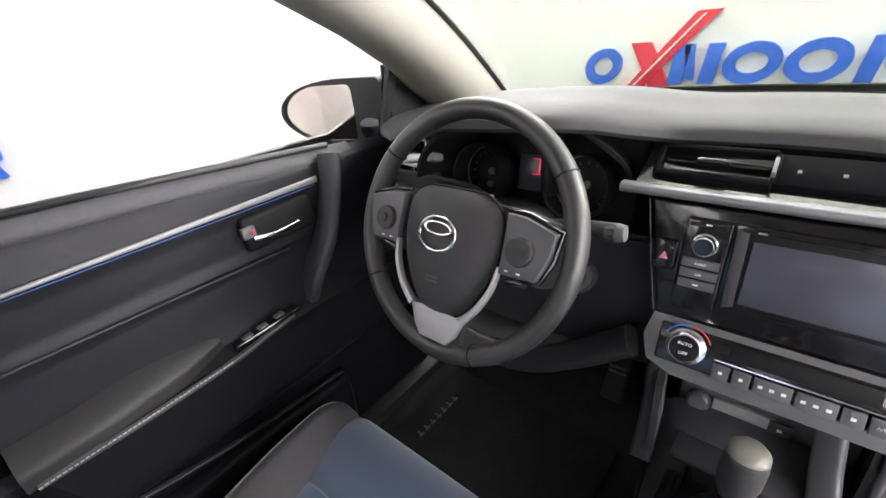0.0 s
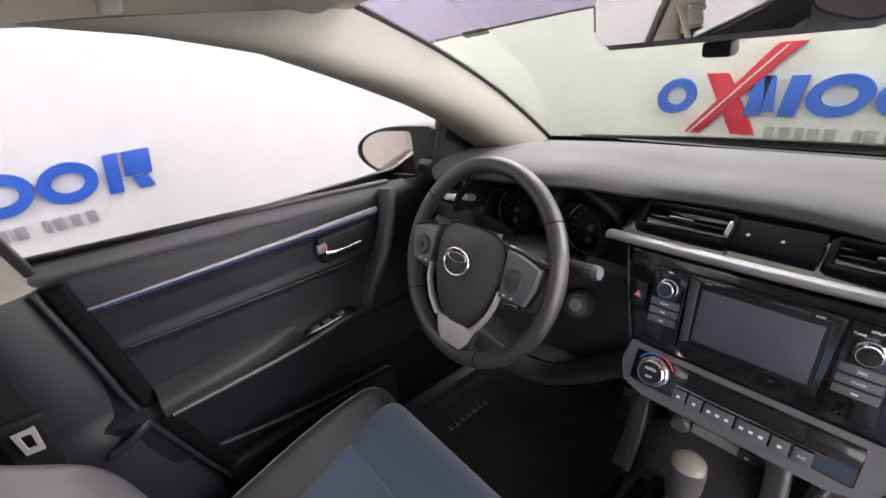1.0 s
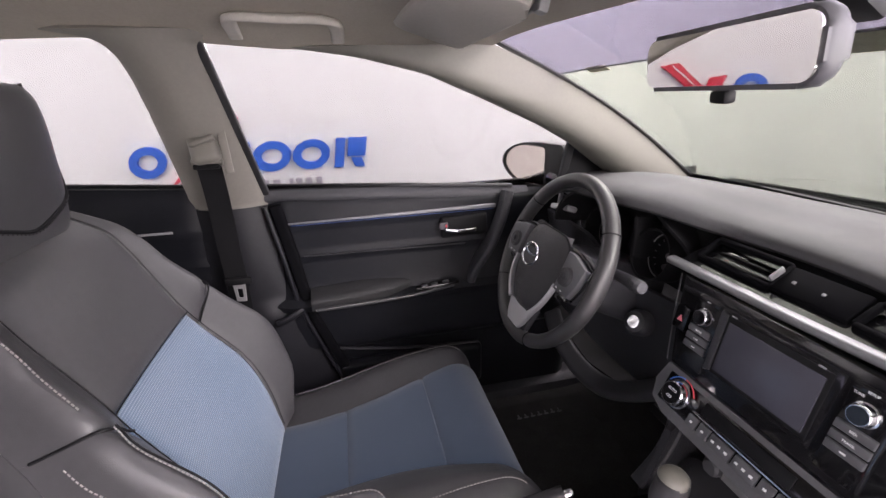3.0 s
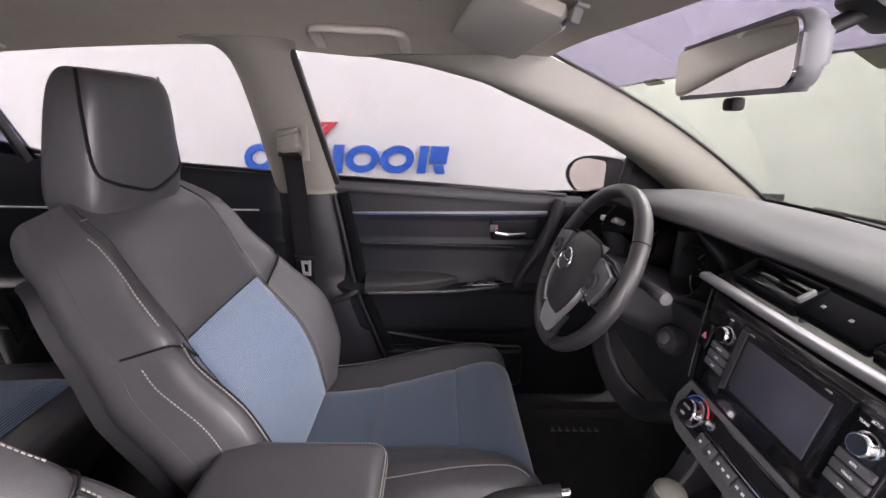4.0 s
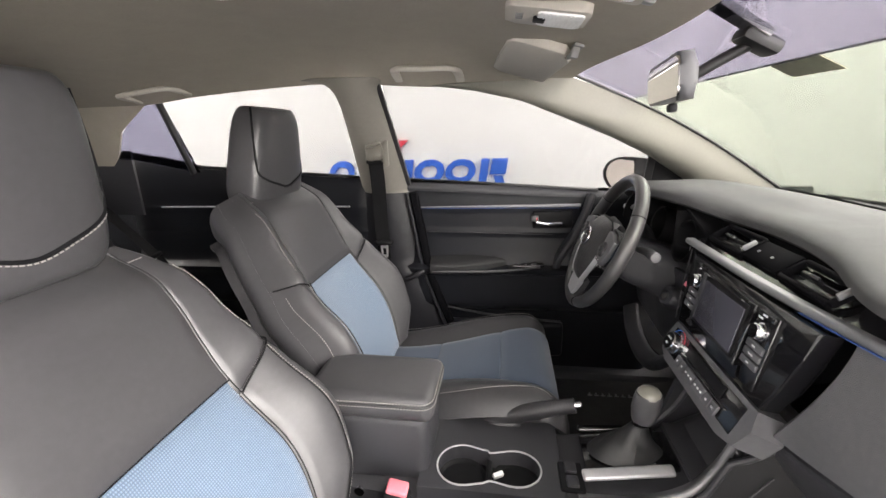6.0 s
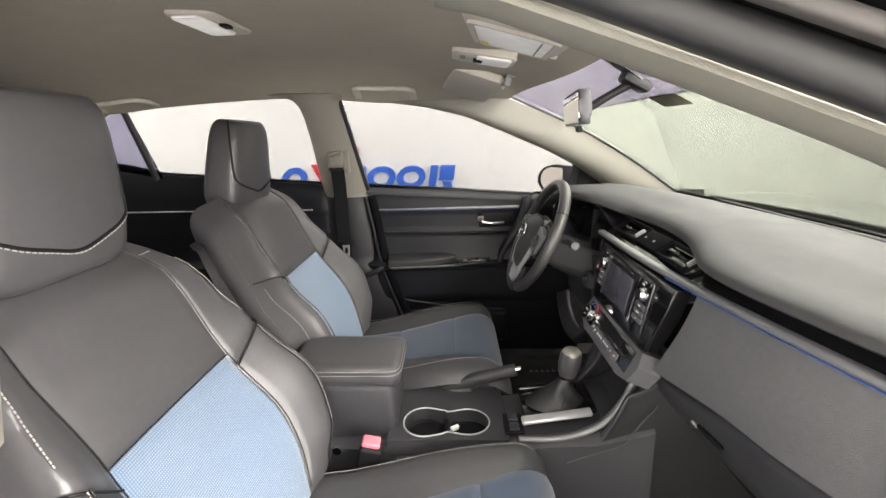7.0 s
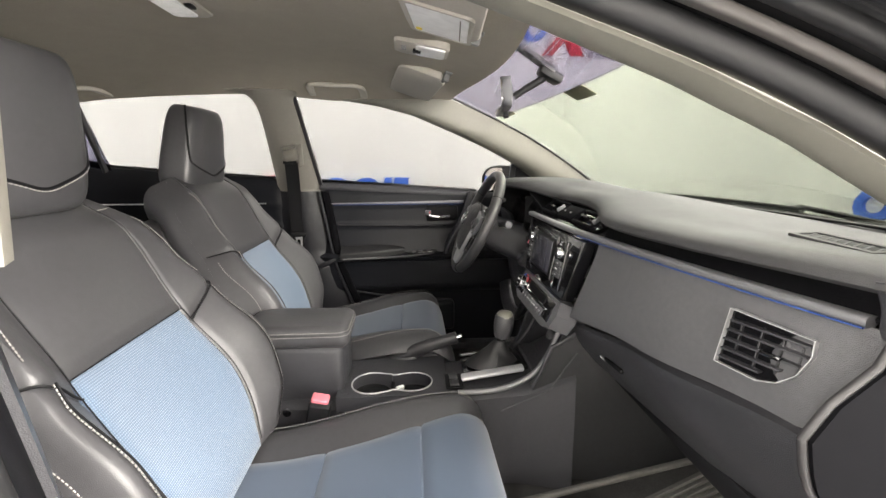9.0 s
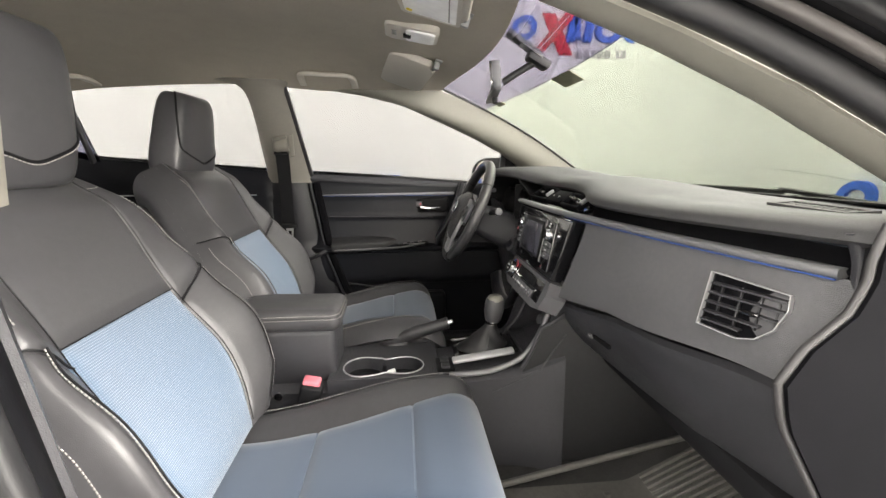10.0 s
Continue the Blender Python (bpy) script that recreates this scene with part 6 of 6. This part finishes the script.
rq_p.visible_shadow = False

# ---------------------------------------------------------------- mirrors
def egg(w, h, n=28):
    """A mirror outline: drawn out and round outboard, cut straight inboard."""
    out = []
    for i in range(n + 1):
        a = radians(90 + 180 * i / n)
        out.append((w * 0.10 + w * 0.60 * math.cos(a), h / 2 * math.sin(a)))
    r = 0.12 * h
    for cz, a0 in ((-h / 2 + r, 270), (h / 2 - r, 0)):
        out += [(w / 2 - r + r * math.cos(radians(a0 + 30 * i)), cz + r * math.sin(radians(a0 + 30 * i))) for i in range(4)]
    return out


sm = thing("door_mirror", "black door mirror with oval pale glass", "mirror")
SM = at(-0.836, 0.893, 1.003, 0, 0, 18)
part("mirror_shell", sweep([(0, 0.10, 0.004), (0, 0.085, 0.003), (0, 0.04, 0.0), (0, 0.0, 0.0)], [(-x, z) for x, z in egg(0.262, 0.134)], scale=lambda q: 0.55 + 0.45 * min(q * 2, 1) ** 0.6), PAINT, sm, "dark mirror housing", matrix=SM)
part("mirror_glass", prism(egg(0.180, 0.112), 0.004), SIDE_MIRROR, sm, matrix=SM @ at(-0.030, -0.006, 0))
part("mirror_rim", ring_plate(egg(0.262, 0.134), [(x - 0.030, z) for x, z in egg(0.180, 0.112)], 0.014), SEAL, sm, matrix=SM @ at(0, -0.010, 0))
part("mirror_foot", rbox(0.09, 0.05, 0.05, 0.015, m=at(-0.755, 0.93, 0.972)), PAINT, sm)

rm = thing("rear_view_mirror", "black framed rear view mirror on a windscreen stalk", "mirror")
RM = at(-0.052, 0.728, 1.2415, 5, 0, -12.4)
part("mirror_case", prism(rrect(0.252, 0.064, 0.020, 6), 0.022, 0.008), KEY, rm, matrix=RM @ at(0, 0, 0, 0, 0, 4.4))
part("mirror_glass", prism(rrect(0.244, 0.054, 0.014, 6), 0.003), MIRROR, rm, matrix=RM @ at(0, 0, 0, 0, 0, 4.4) @ at(0, -0.0015, 0))
part("mirror_tab", rbox(0.028, 0.014, 0.014, 0.004, m=at(-0.002, 0.016, -0.040)), DEEP, rm, matrix=RM)
part("mirror_arm", sweep([(-0.048, 0.765, 1.246), (-0.035, 0.80, 1.268), (-0.02, 0.835, 1.288)], circle(0.0085)), SEAL, rm)
part("mirror_mount", rbox(0.045, 0.06, 0.022, 0.008, m=at(-0.015, 0.842, 1.291, -28)), SEAL, rm)
part("mount_cover", prism([(-0.016, 0), (0.016, 0), (0.02, 0.10), (-0.02, 0.10)], 0.012, 0.003), GREY, rm, "grey wiring cover", matrix=at(-0.005, 0.845, 1.292, 58, 0, 0))


def on_glass(s, t, w, h, name, label):
    """A paper label on the windscreen's inside."""
    c, a, b = screen_pt(s, t), screen_pt(s + 0.01, t) - screen_pt(s, t), screen_pt(s, t + 0.01) - screen_pt(s, t)
    a.normalize(), b.normalize()
    n = a.cross(b).normalized()
    bm = rbox(w, h, 0.0015, 0.0)
    m = Matrix((a, b, n)).transposed().to_4x4()
    m.translation = c - n * 0.004 if n.y < 0 else c - n * 0.004
    return tagged(part(name, bm, STICKER, matrix=m), label, "sticker")


on_glass(0.455, 0.712, 0.112, 0.046, "windscreen_sticker", "beige paper sticker below the windscreen sun strip")
on_glass(0.085, 0.735, 0.05, 0.020, "windscreen_sticker", "small grey sticker at the sun strip's edge")

# ---------------------------------------------------------------- roof things
def grab_handle(yc, label):
    """A flat bar lying along the headliner, its two feet turned down towards the window."""
    h = tagged(new("grab_handle"), label, "grab handle", "grab handles")
    line = []
    for x, y, drop in ((-0.532, -0.088, 0.004), (-0.515, -0.087, 0.012), (-0.480, -0.085, 0.018), (-0.458, -0.076, 0.020), (-0.450, -0.05, 0.021), (-0.448, 0.0, 0.022), (-0.450, 0.05, 0.021), (-0.458, 0.076, 0.020), (-0.480, 0.085, 0.018), (-0.515, 0.087, 0.012), (-0.532, 0.088, 0.004)):
        line.append((x, yc + y, roof_z(x, yc + y) - drop))
    part("grip", sweep(smooth_path(line, 60), rrect(0.024, 0.013, 0.005), up=(0.35, 0, 0.94)), VINYL, h)
    for y in (-0.087, 0.087):
        x = -0.522
        part("handle_foot", rbox(0.040, 0.026, 0.016, 0.006, 3, m=at(x, yc + y, roof_z(x, yc + y) - 0.008, 0, -24, 0)), VINYL, h)
    part("handle_recess", rbox(0.055, 0.13, 0.004, 0.0018, m=at(-0.488, yc, roof_z(-0.488, yc) - 0.003, 0, -22, 0)), LINER, h)
    return h


grab_handle(0.268, "beige plastic grab handle on the headliner")
grab_handle(-0.57, "beige plastic grab handle above the rear window")


def plate_on(outline, thick, bevel):
    """An outline in x and y, thick metres deep, its face down at 0."""
    bm = prism(outline, thick, bevel)
    bmesh.ops.transform(bm, matrix=Matrix(((1, 0, 0, 0), (0, 0, 1, 0), (0, 1, 0, 0), (0, 0, 0, 1))), verts=bm.verts)
    return bm


def visor(m, w, g, label, mirror=False):
    """A padded blade with a corner cut for its clip; g: which end the clip is at."""
    v = tagged(new("sun_visor"), label, "sun visor", "sun visors")
    v.matrix_basis = m
    e = w / 2
    blade = [(g * x, y) for x, y in ((e - 0.045, 0.070), (e - 0.040, 0.056), (e - 0.012, 0.054), (e, 0.046), (e, -0.045), (e - 0.008, -0.062), (e - 0.025, -0.070), (-e + 0.025, -0.070), (-e + 0.008, -0.062), (-e, -0.045), (-e, 0.056), (-e + 0.012, 0.070))]
    part("visor_pad", plate_on(blade, 0.022, 0.007), VINYL, v)
    part("visor_rod", sweep([(g * (e - 0.05), 0.063, 0.010), (g * (e + 0.004), 0.063, 0.010)], circle(0.005, n=10)), GREY, v)
    part("visor_clip", join(rbox(0.018, 0.016, 0.022, 0.004, m=at(g * (e - 0.004), 0.064, 0.010)), rbox(0.030, 0.020, 0.006, 0.002, m=at(g * (e - 0.004), 0.066, 0.023))), GREY, v, "grey visor clip")
    if mirror:
        cx = g * 0.055
        cover = part("mirror_cover", plate_on([(cx + x, y - 0.003) for x, y in rrect(0.185, 0.104, 0.010)], 0.004, 0.0015), LENS, v, "pale mirror cover on the visor", matrix=at(0, 0, -0.003))
        part("cover_rim", ring_plate([(x, y) for x, y in rrect(0.199, 0.118, 0.014)], [(x, y) for x, y in rrect(0.183, 0.102, 0.010)], 0.005), VINYL, v, matrix=at(cx, -0.003, -0.004, 90, 0, 0))
        part("cover_hinge", rbox(0.150, 0.0016, 0.002, 0.0, m=at(cx, 0.034, -0.004)), BEIGE, cover)
        part("visor_label", revolve([(0.006, 0), (0.006, 0.002), (0.001, 0.002)], 14), YELLOW, cover, "small round yellow label", matrix=at(cx + g * 0.068, -0.044, -0.0055))
    return v


visor(pose(-0.348, 0.530, 1.316, -16.5, -4.5, 9), 0.275, 1, "beige sun visor folded to the headliner")
visor(pose(0.300, 0.560, 1.318, -15.5, 4, -6), 0.31, -1, "beige sun visor with a pale mirror cover", True)

ml = thing("map_lamp", "pale map lamp unit in the headliner", "ceiling lamp", 0, 0.540, 1.346)
LAMP = at(0, 0, 0, -9, 0, 0)
part("lamp_housing", plate_on(rrect(0.105, 0.122, 0.016, 5), 0.022, 0.004), VINYL, ml, matrix=LAMP @ at(0, 0, -0.010))
lens = part("lamp_lens", plate_on(rrect(0.080, 0.066, 0.010, 5), 0.006, 0.002), LENS, ml, "white lamp lens", matrix=LAMP @ at(0, 0.020, -0.013))
for i in range(9):
    part("lens_rib", rbox(0.070, 0.0022, 0.0014, 0.0, m=at(0, -0.004 + 0.0062 * i, -0.0132)), LENS, lens, matrix=LAMP)
part("lamp_switch", rbox(0.022, 0.018, 0.006, 0.002, m=at(0, -0.010, -0.013)), DEEP, ml, matrix=LAMP)
for x in (-0.013, 0, 0.013):
    part("lamp_mark", rbox(0.006, 0.011, 0.002, 0.0005, m=at(x, -0.040, -0.0105)), GREY, ml, matrix=LAMP)
dl = thing("dome_lamp", "white dome lamp in the headliner", "ceiling lamp", 0.104, 0.070, 1.394)
part("lamp_housing", plate_on(rrect(0.150, 0.078, 0.014, 5), 0.020, 0.004), VINYL, dl, matrix=at(0, 0, -0.009))
dlens = part("lamp_lens", plate_on(rrect(0.126, 0.046, 0.008, 5), 0.006, 0.002), LENS, dl, matrix=at(0, -0.011, -0.0125))
for i in range(12):
    part("lens_rib", rbox(0.0022, 0.040, 0.0014, 0.0, m=at(-0.052 + 0.0095 * i, -0.011, -0.0127)), LENS, dlens)
part("lamp_switch", rbox(0.024, 0.014, 0.006, 0.002, m=at(0.0, 0.024, -0.011)), DEEP, dl)


# ---------------------------------------------------------------- seat belts
def ribbon(path, width, across, thick=0.0022):
    """A flat strap along a path."""
    pts = smooth_path(path, 30)
    a = Vector(across).normalized()
    return sheet(lambda s, t: pts[min(int(round(s * 30)), 30)] + a * (width * (t - 0.5)), 30, 4, thick)


belt = thing("seat_belt", "black seat belt hanging on the centre pillar with silver tongue", "seat belt", group="seat belts")
guide = part("belt_guide", rbox(0.032, 0.056, 0.066, 0.014, 3, m=at(-0.607, 0.070, 1.120, 0, -26, 0) @ at(0, 0, 0, 10, 0, 0)), GUIDE, belt, "grey-beige belt guide cover")
part("guide_loop", rbox(0.022, 0.060, 0.018, 0.008, 3, m=at(-0.606, 0.070, 1.092, 0, -26, 0)), GUIDE, guide)
part("guide_slot", rbox(0.010, 0.050, 0.010, 0.003, m=at(-0.597, 0.070, 1.084, 0, -26, 0)), DEEP, guide)
part("guide_ridge", rbox(0.012, 0.050, 0.012, 0.005, 3, m=at(-0.588, 0.073, 1.136, 0, -26, 0) @ at(0, 0, 0, 18, 0, 0)), GUIDE, guide)
part("strap", ribbon([(-0.604, 0.071, 1.095), (-0.628, 0.068, 1.03), (-0.648, 0.064, 0.95), (-0.657, 0.062, 0.86), (-0.659, 0.066, 0.79)], 0.050, (0.1, 1, -0.1)), WEBBING, belt, "black woven strap")
part("strap", ribbon([(-0.658, 0.064, 0.81), (-0.666, 0.062, 0.60), (-0.675, 0.060, 0.42)], 0.048, (0.1, 1, -0.1)), WEBBING, belt)
tg = part("belt_tongue", ring_plate(dense([(-0.014, 0.0), (0.014, 0.0), (0.011, -0.045), (-0.011, -0.045)], 3), dense([(-0.007, -0.012), (0.007, -0.012), (0.006, -0.036), (-0.006, -0.036)], 3), 0.004), SILVER, belt, "silver belt tongue", matrix=at(-0.644, 0.070, 0.800, 0, 0, 80))
part("tongue_grip", rbox(0.014, 0.060, 0.018, 0.005, m=at(-0.648, 0.070, 0.806)), DEEP, belt)
rear_belt_thing = thing("seat_belt", "black rear seat belt lying over the bench, silver tongue", "seat belt", group="seat belts")
part("strap", ribbon([(-0.615, -1.150, 1.115), (-0.622, -1.120, 1.085), (-0.630, -1.020, 0.960), (-0.630, -0.900, 0.840), (-0.615, -0.800, 0.760)], 0.050, (0.93, 0.25, -0.2)), WEBBING, rear_belt_thing, "black woven strap")
part("strap", ribbon([(-0.615, -0.800, 0.765), (-0.625, -0.765, 0.68), (-0.635, -0.745, 0.56)], 0.048, (0.93, 0.25, -0.2)), WEBBING, rear_belt_thing)
part("belt_tongue", ring_plate(dense([(-0.014, 0.0), (0.014, 0.0), (0.011, -0.045), (-0.011, -0.045)], 3), dense([(-0.007, -0.012), (0.007, -0.012), (0.006, -0.036), (-0.006, -0.036)], 3), 0.004), SILVER, rear_belt_thing, "silver belt tongue", matrix=at(-0.608, -0.792, 0.752, -30, 0, 25))
part("tongue_grip", rbox(0.060, 0.014, 0.018, 0.005, m=at(-0.612, -0.792, 0.760, -30, 0, 15)), DEEP, rear_belt_thing)
part("belt_anchor", rbox(0.07, 0.05, 0.018, 0.006, m=at(-0.612, -1.165, 1.108)), DEEP, rear_belt_thing)
buckle = thing("belt_buckle", "black belt buckle with worn red button beside the seat", "seat belt buckle", 0.112, 0.289, 0.545)
part("buckle_body", rbox(0.034, 0.052, 0.085, 0.008, 3, m=at(0, -0.006, -0.042, -14, 8, 0)), DEEP, buckle)
part("buckle_button", rbox(0.028, 0.040, 0.016, 0.005, 3, m=at(0, 0.002, 0.002, -14, 8, 0)), PINK, buckle, "worn red release button")
part("buckle_stalk", rbox(0.02, 0.03, 0.12, 0.004, m=at(0.01, -0.02, -0.13, -14)), DEEP, buckle)
pin = thing("recline_pivot", "small chrome pivot at the seat hinge", "fitting", 0.075, 0.20, 0.49)
part("pivot_cap", revolve([(0.010, 0), (0.010, 0.012), (0.006, 0.016), (0.001, 0.016)], 14), CHROME, pin, matrix=at(0, 0, 0, 0, -90, 0))

# ---------------------------------------------------------------- floor mats, pedals, wiper
mat_d = thing("floor_mat", "black carpet floor mat with a faint printed bar", "floor mat", -0.42, 0.74, 0.282)
part("mat_pad", rbox(0.44, 0.56, 0.012, 0.005, m=at(0, -0.02, 0.007)), CARPET, mat_d)
for i in range(7):
    part("mat_bar", rbox(0.004, 0.0145, 0.002, 0.0, m=at(-0.160, 0.034 + 0.0215 * i, 0.014)), GREY, mat_d)
    part("mat_bar", rbox(0.016, 0.004, 0.002, 0.0, m=at(-0.165, 0.034 + 0.0215 * i, 0.014)), GREY, mat_d)
mat_p = thing("floor_mat", "ribbed black rubber floor mat with raised rim", "floor mat", 0.39, 1.04, 0.286)


def mat_pt(x, y):
    """A place on the mat: flat behind the bend, up the toe board before it."""
    return Vector((x, y, 0.0) if y < 0 else (x, 0.894 * y, 0.447 * y))


part("mat_pad", sheet(lambda s, t: mat_pt(-0.19 + 0.41 * t, -0.40 + 0.74 * s), 36, 6, 0.008), MATR, mat_p)
rim_line = [mat_pt(x, y) + Vector((0, 0, 0.010)) for x, y in [(x + 0.015, -0.03 + y) for x, y in rrect(0.42, 0.74, 0.06, 5)]]
part("mat_rim", sweep(rim_line, rrect(0.014, 0.014, 0.005), closed=True), MATR, mat_p)
for i in range(24):
    x = -0.178 + 0.0165 * i
    part("mat_rib", sweep([mat_pt(x, y) + Vector((0, -0.002, 0.010)) for y in (0.03, 0.15, 0.33)], rrect(0.008, 0.008, 0.003)), MATR, mat_p)
for i in range(8):
    for j in range(5):
        part("mat_stud", rbox(0.014, 0.014, 0.006, 0.002, m=at(-0.15 + 0.045 * i, -0.29 + 0.055 * j, 0.009)), MATR, mat_p)
pedals = thing("pedals", "black rubber pedals under the dashboard", "pedal set")
for x, w, h in ((-0.36, 0.075, 0.05), (-0.24, 0.045, 0.13)):
    pd = part("pedal_pad", rbox(w, 0.014, h, 0.005, m=at(x, 1.07, 0.44, -35)), RUBBER, pedals)
    for i in range(3):
        part("pedal_rib", rbox(w * 0.8, 0.004, 0.006, 0.001, m=at(x, 1.062, 0.43 + 0.014 * i, -35)), GREY, pd)
    part("pedal_arm", rbox(0.014, 0.014, 0.22, 0.003, m=at(x, 1.12, 0.56, -20)), DEEP, pedals)
wiper = thing("wiper", "black windscreen wiper lying at the glass base", "wiper")
part("wiper_blade", sweep(smooth_path([(-0.60, 1.375, 0.965), (-0.2, 1.40, 0.978), (0.12, 1.41, 0.980)], 20), rrect(0.012, 0.016, 0.004)), SEAL, wiper)
part("wiper_arm", sweep(smooth_path([(0.10, 1.42, 0.988), (0.35, 1.43, 0.965), (0.50, 1.42, 0.94)], 16), rrect(0.018, 0.014, 0.005), scale=lambda q: 0.7 + 0.6 * q), SEAL, wiper)
copy_thing(wiper, pose(0.62, 0.0, -0.005))
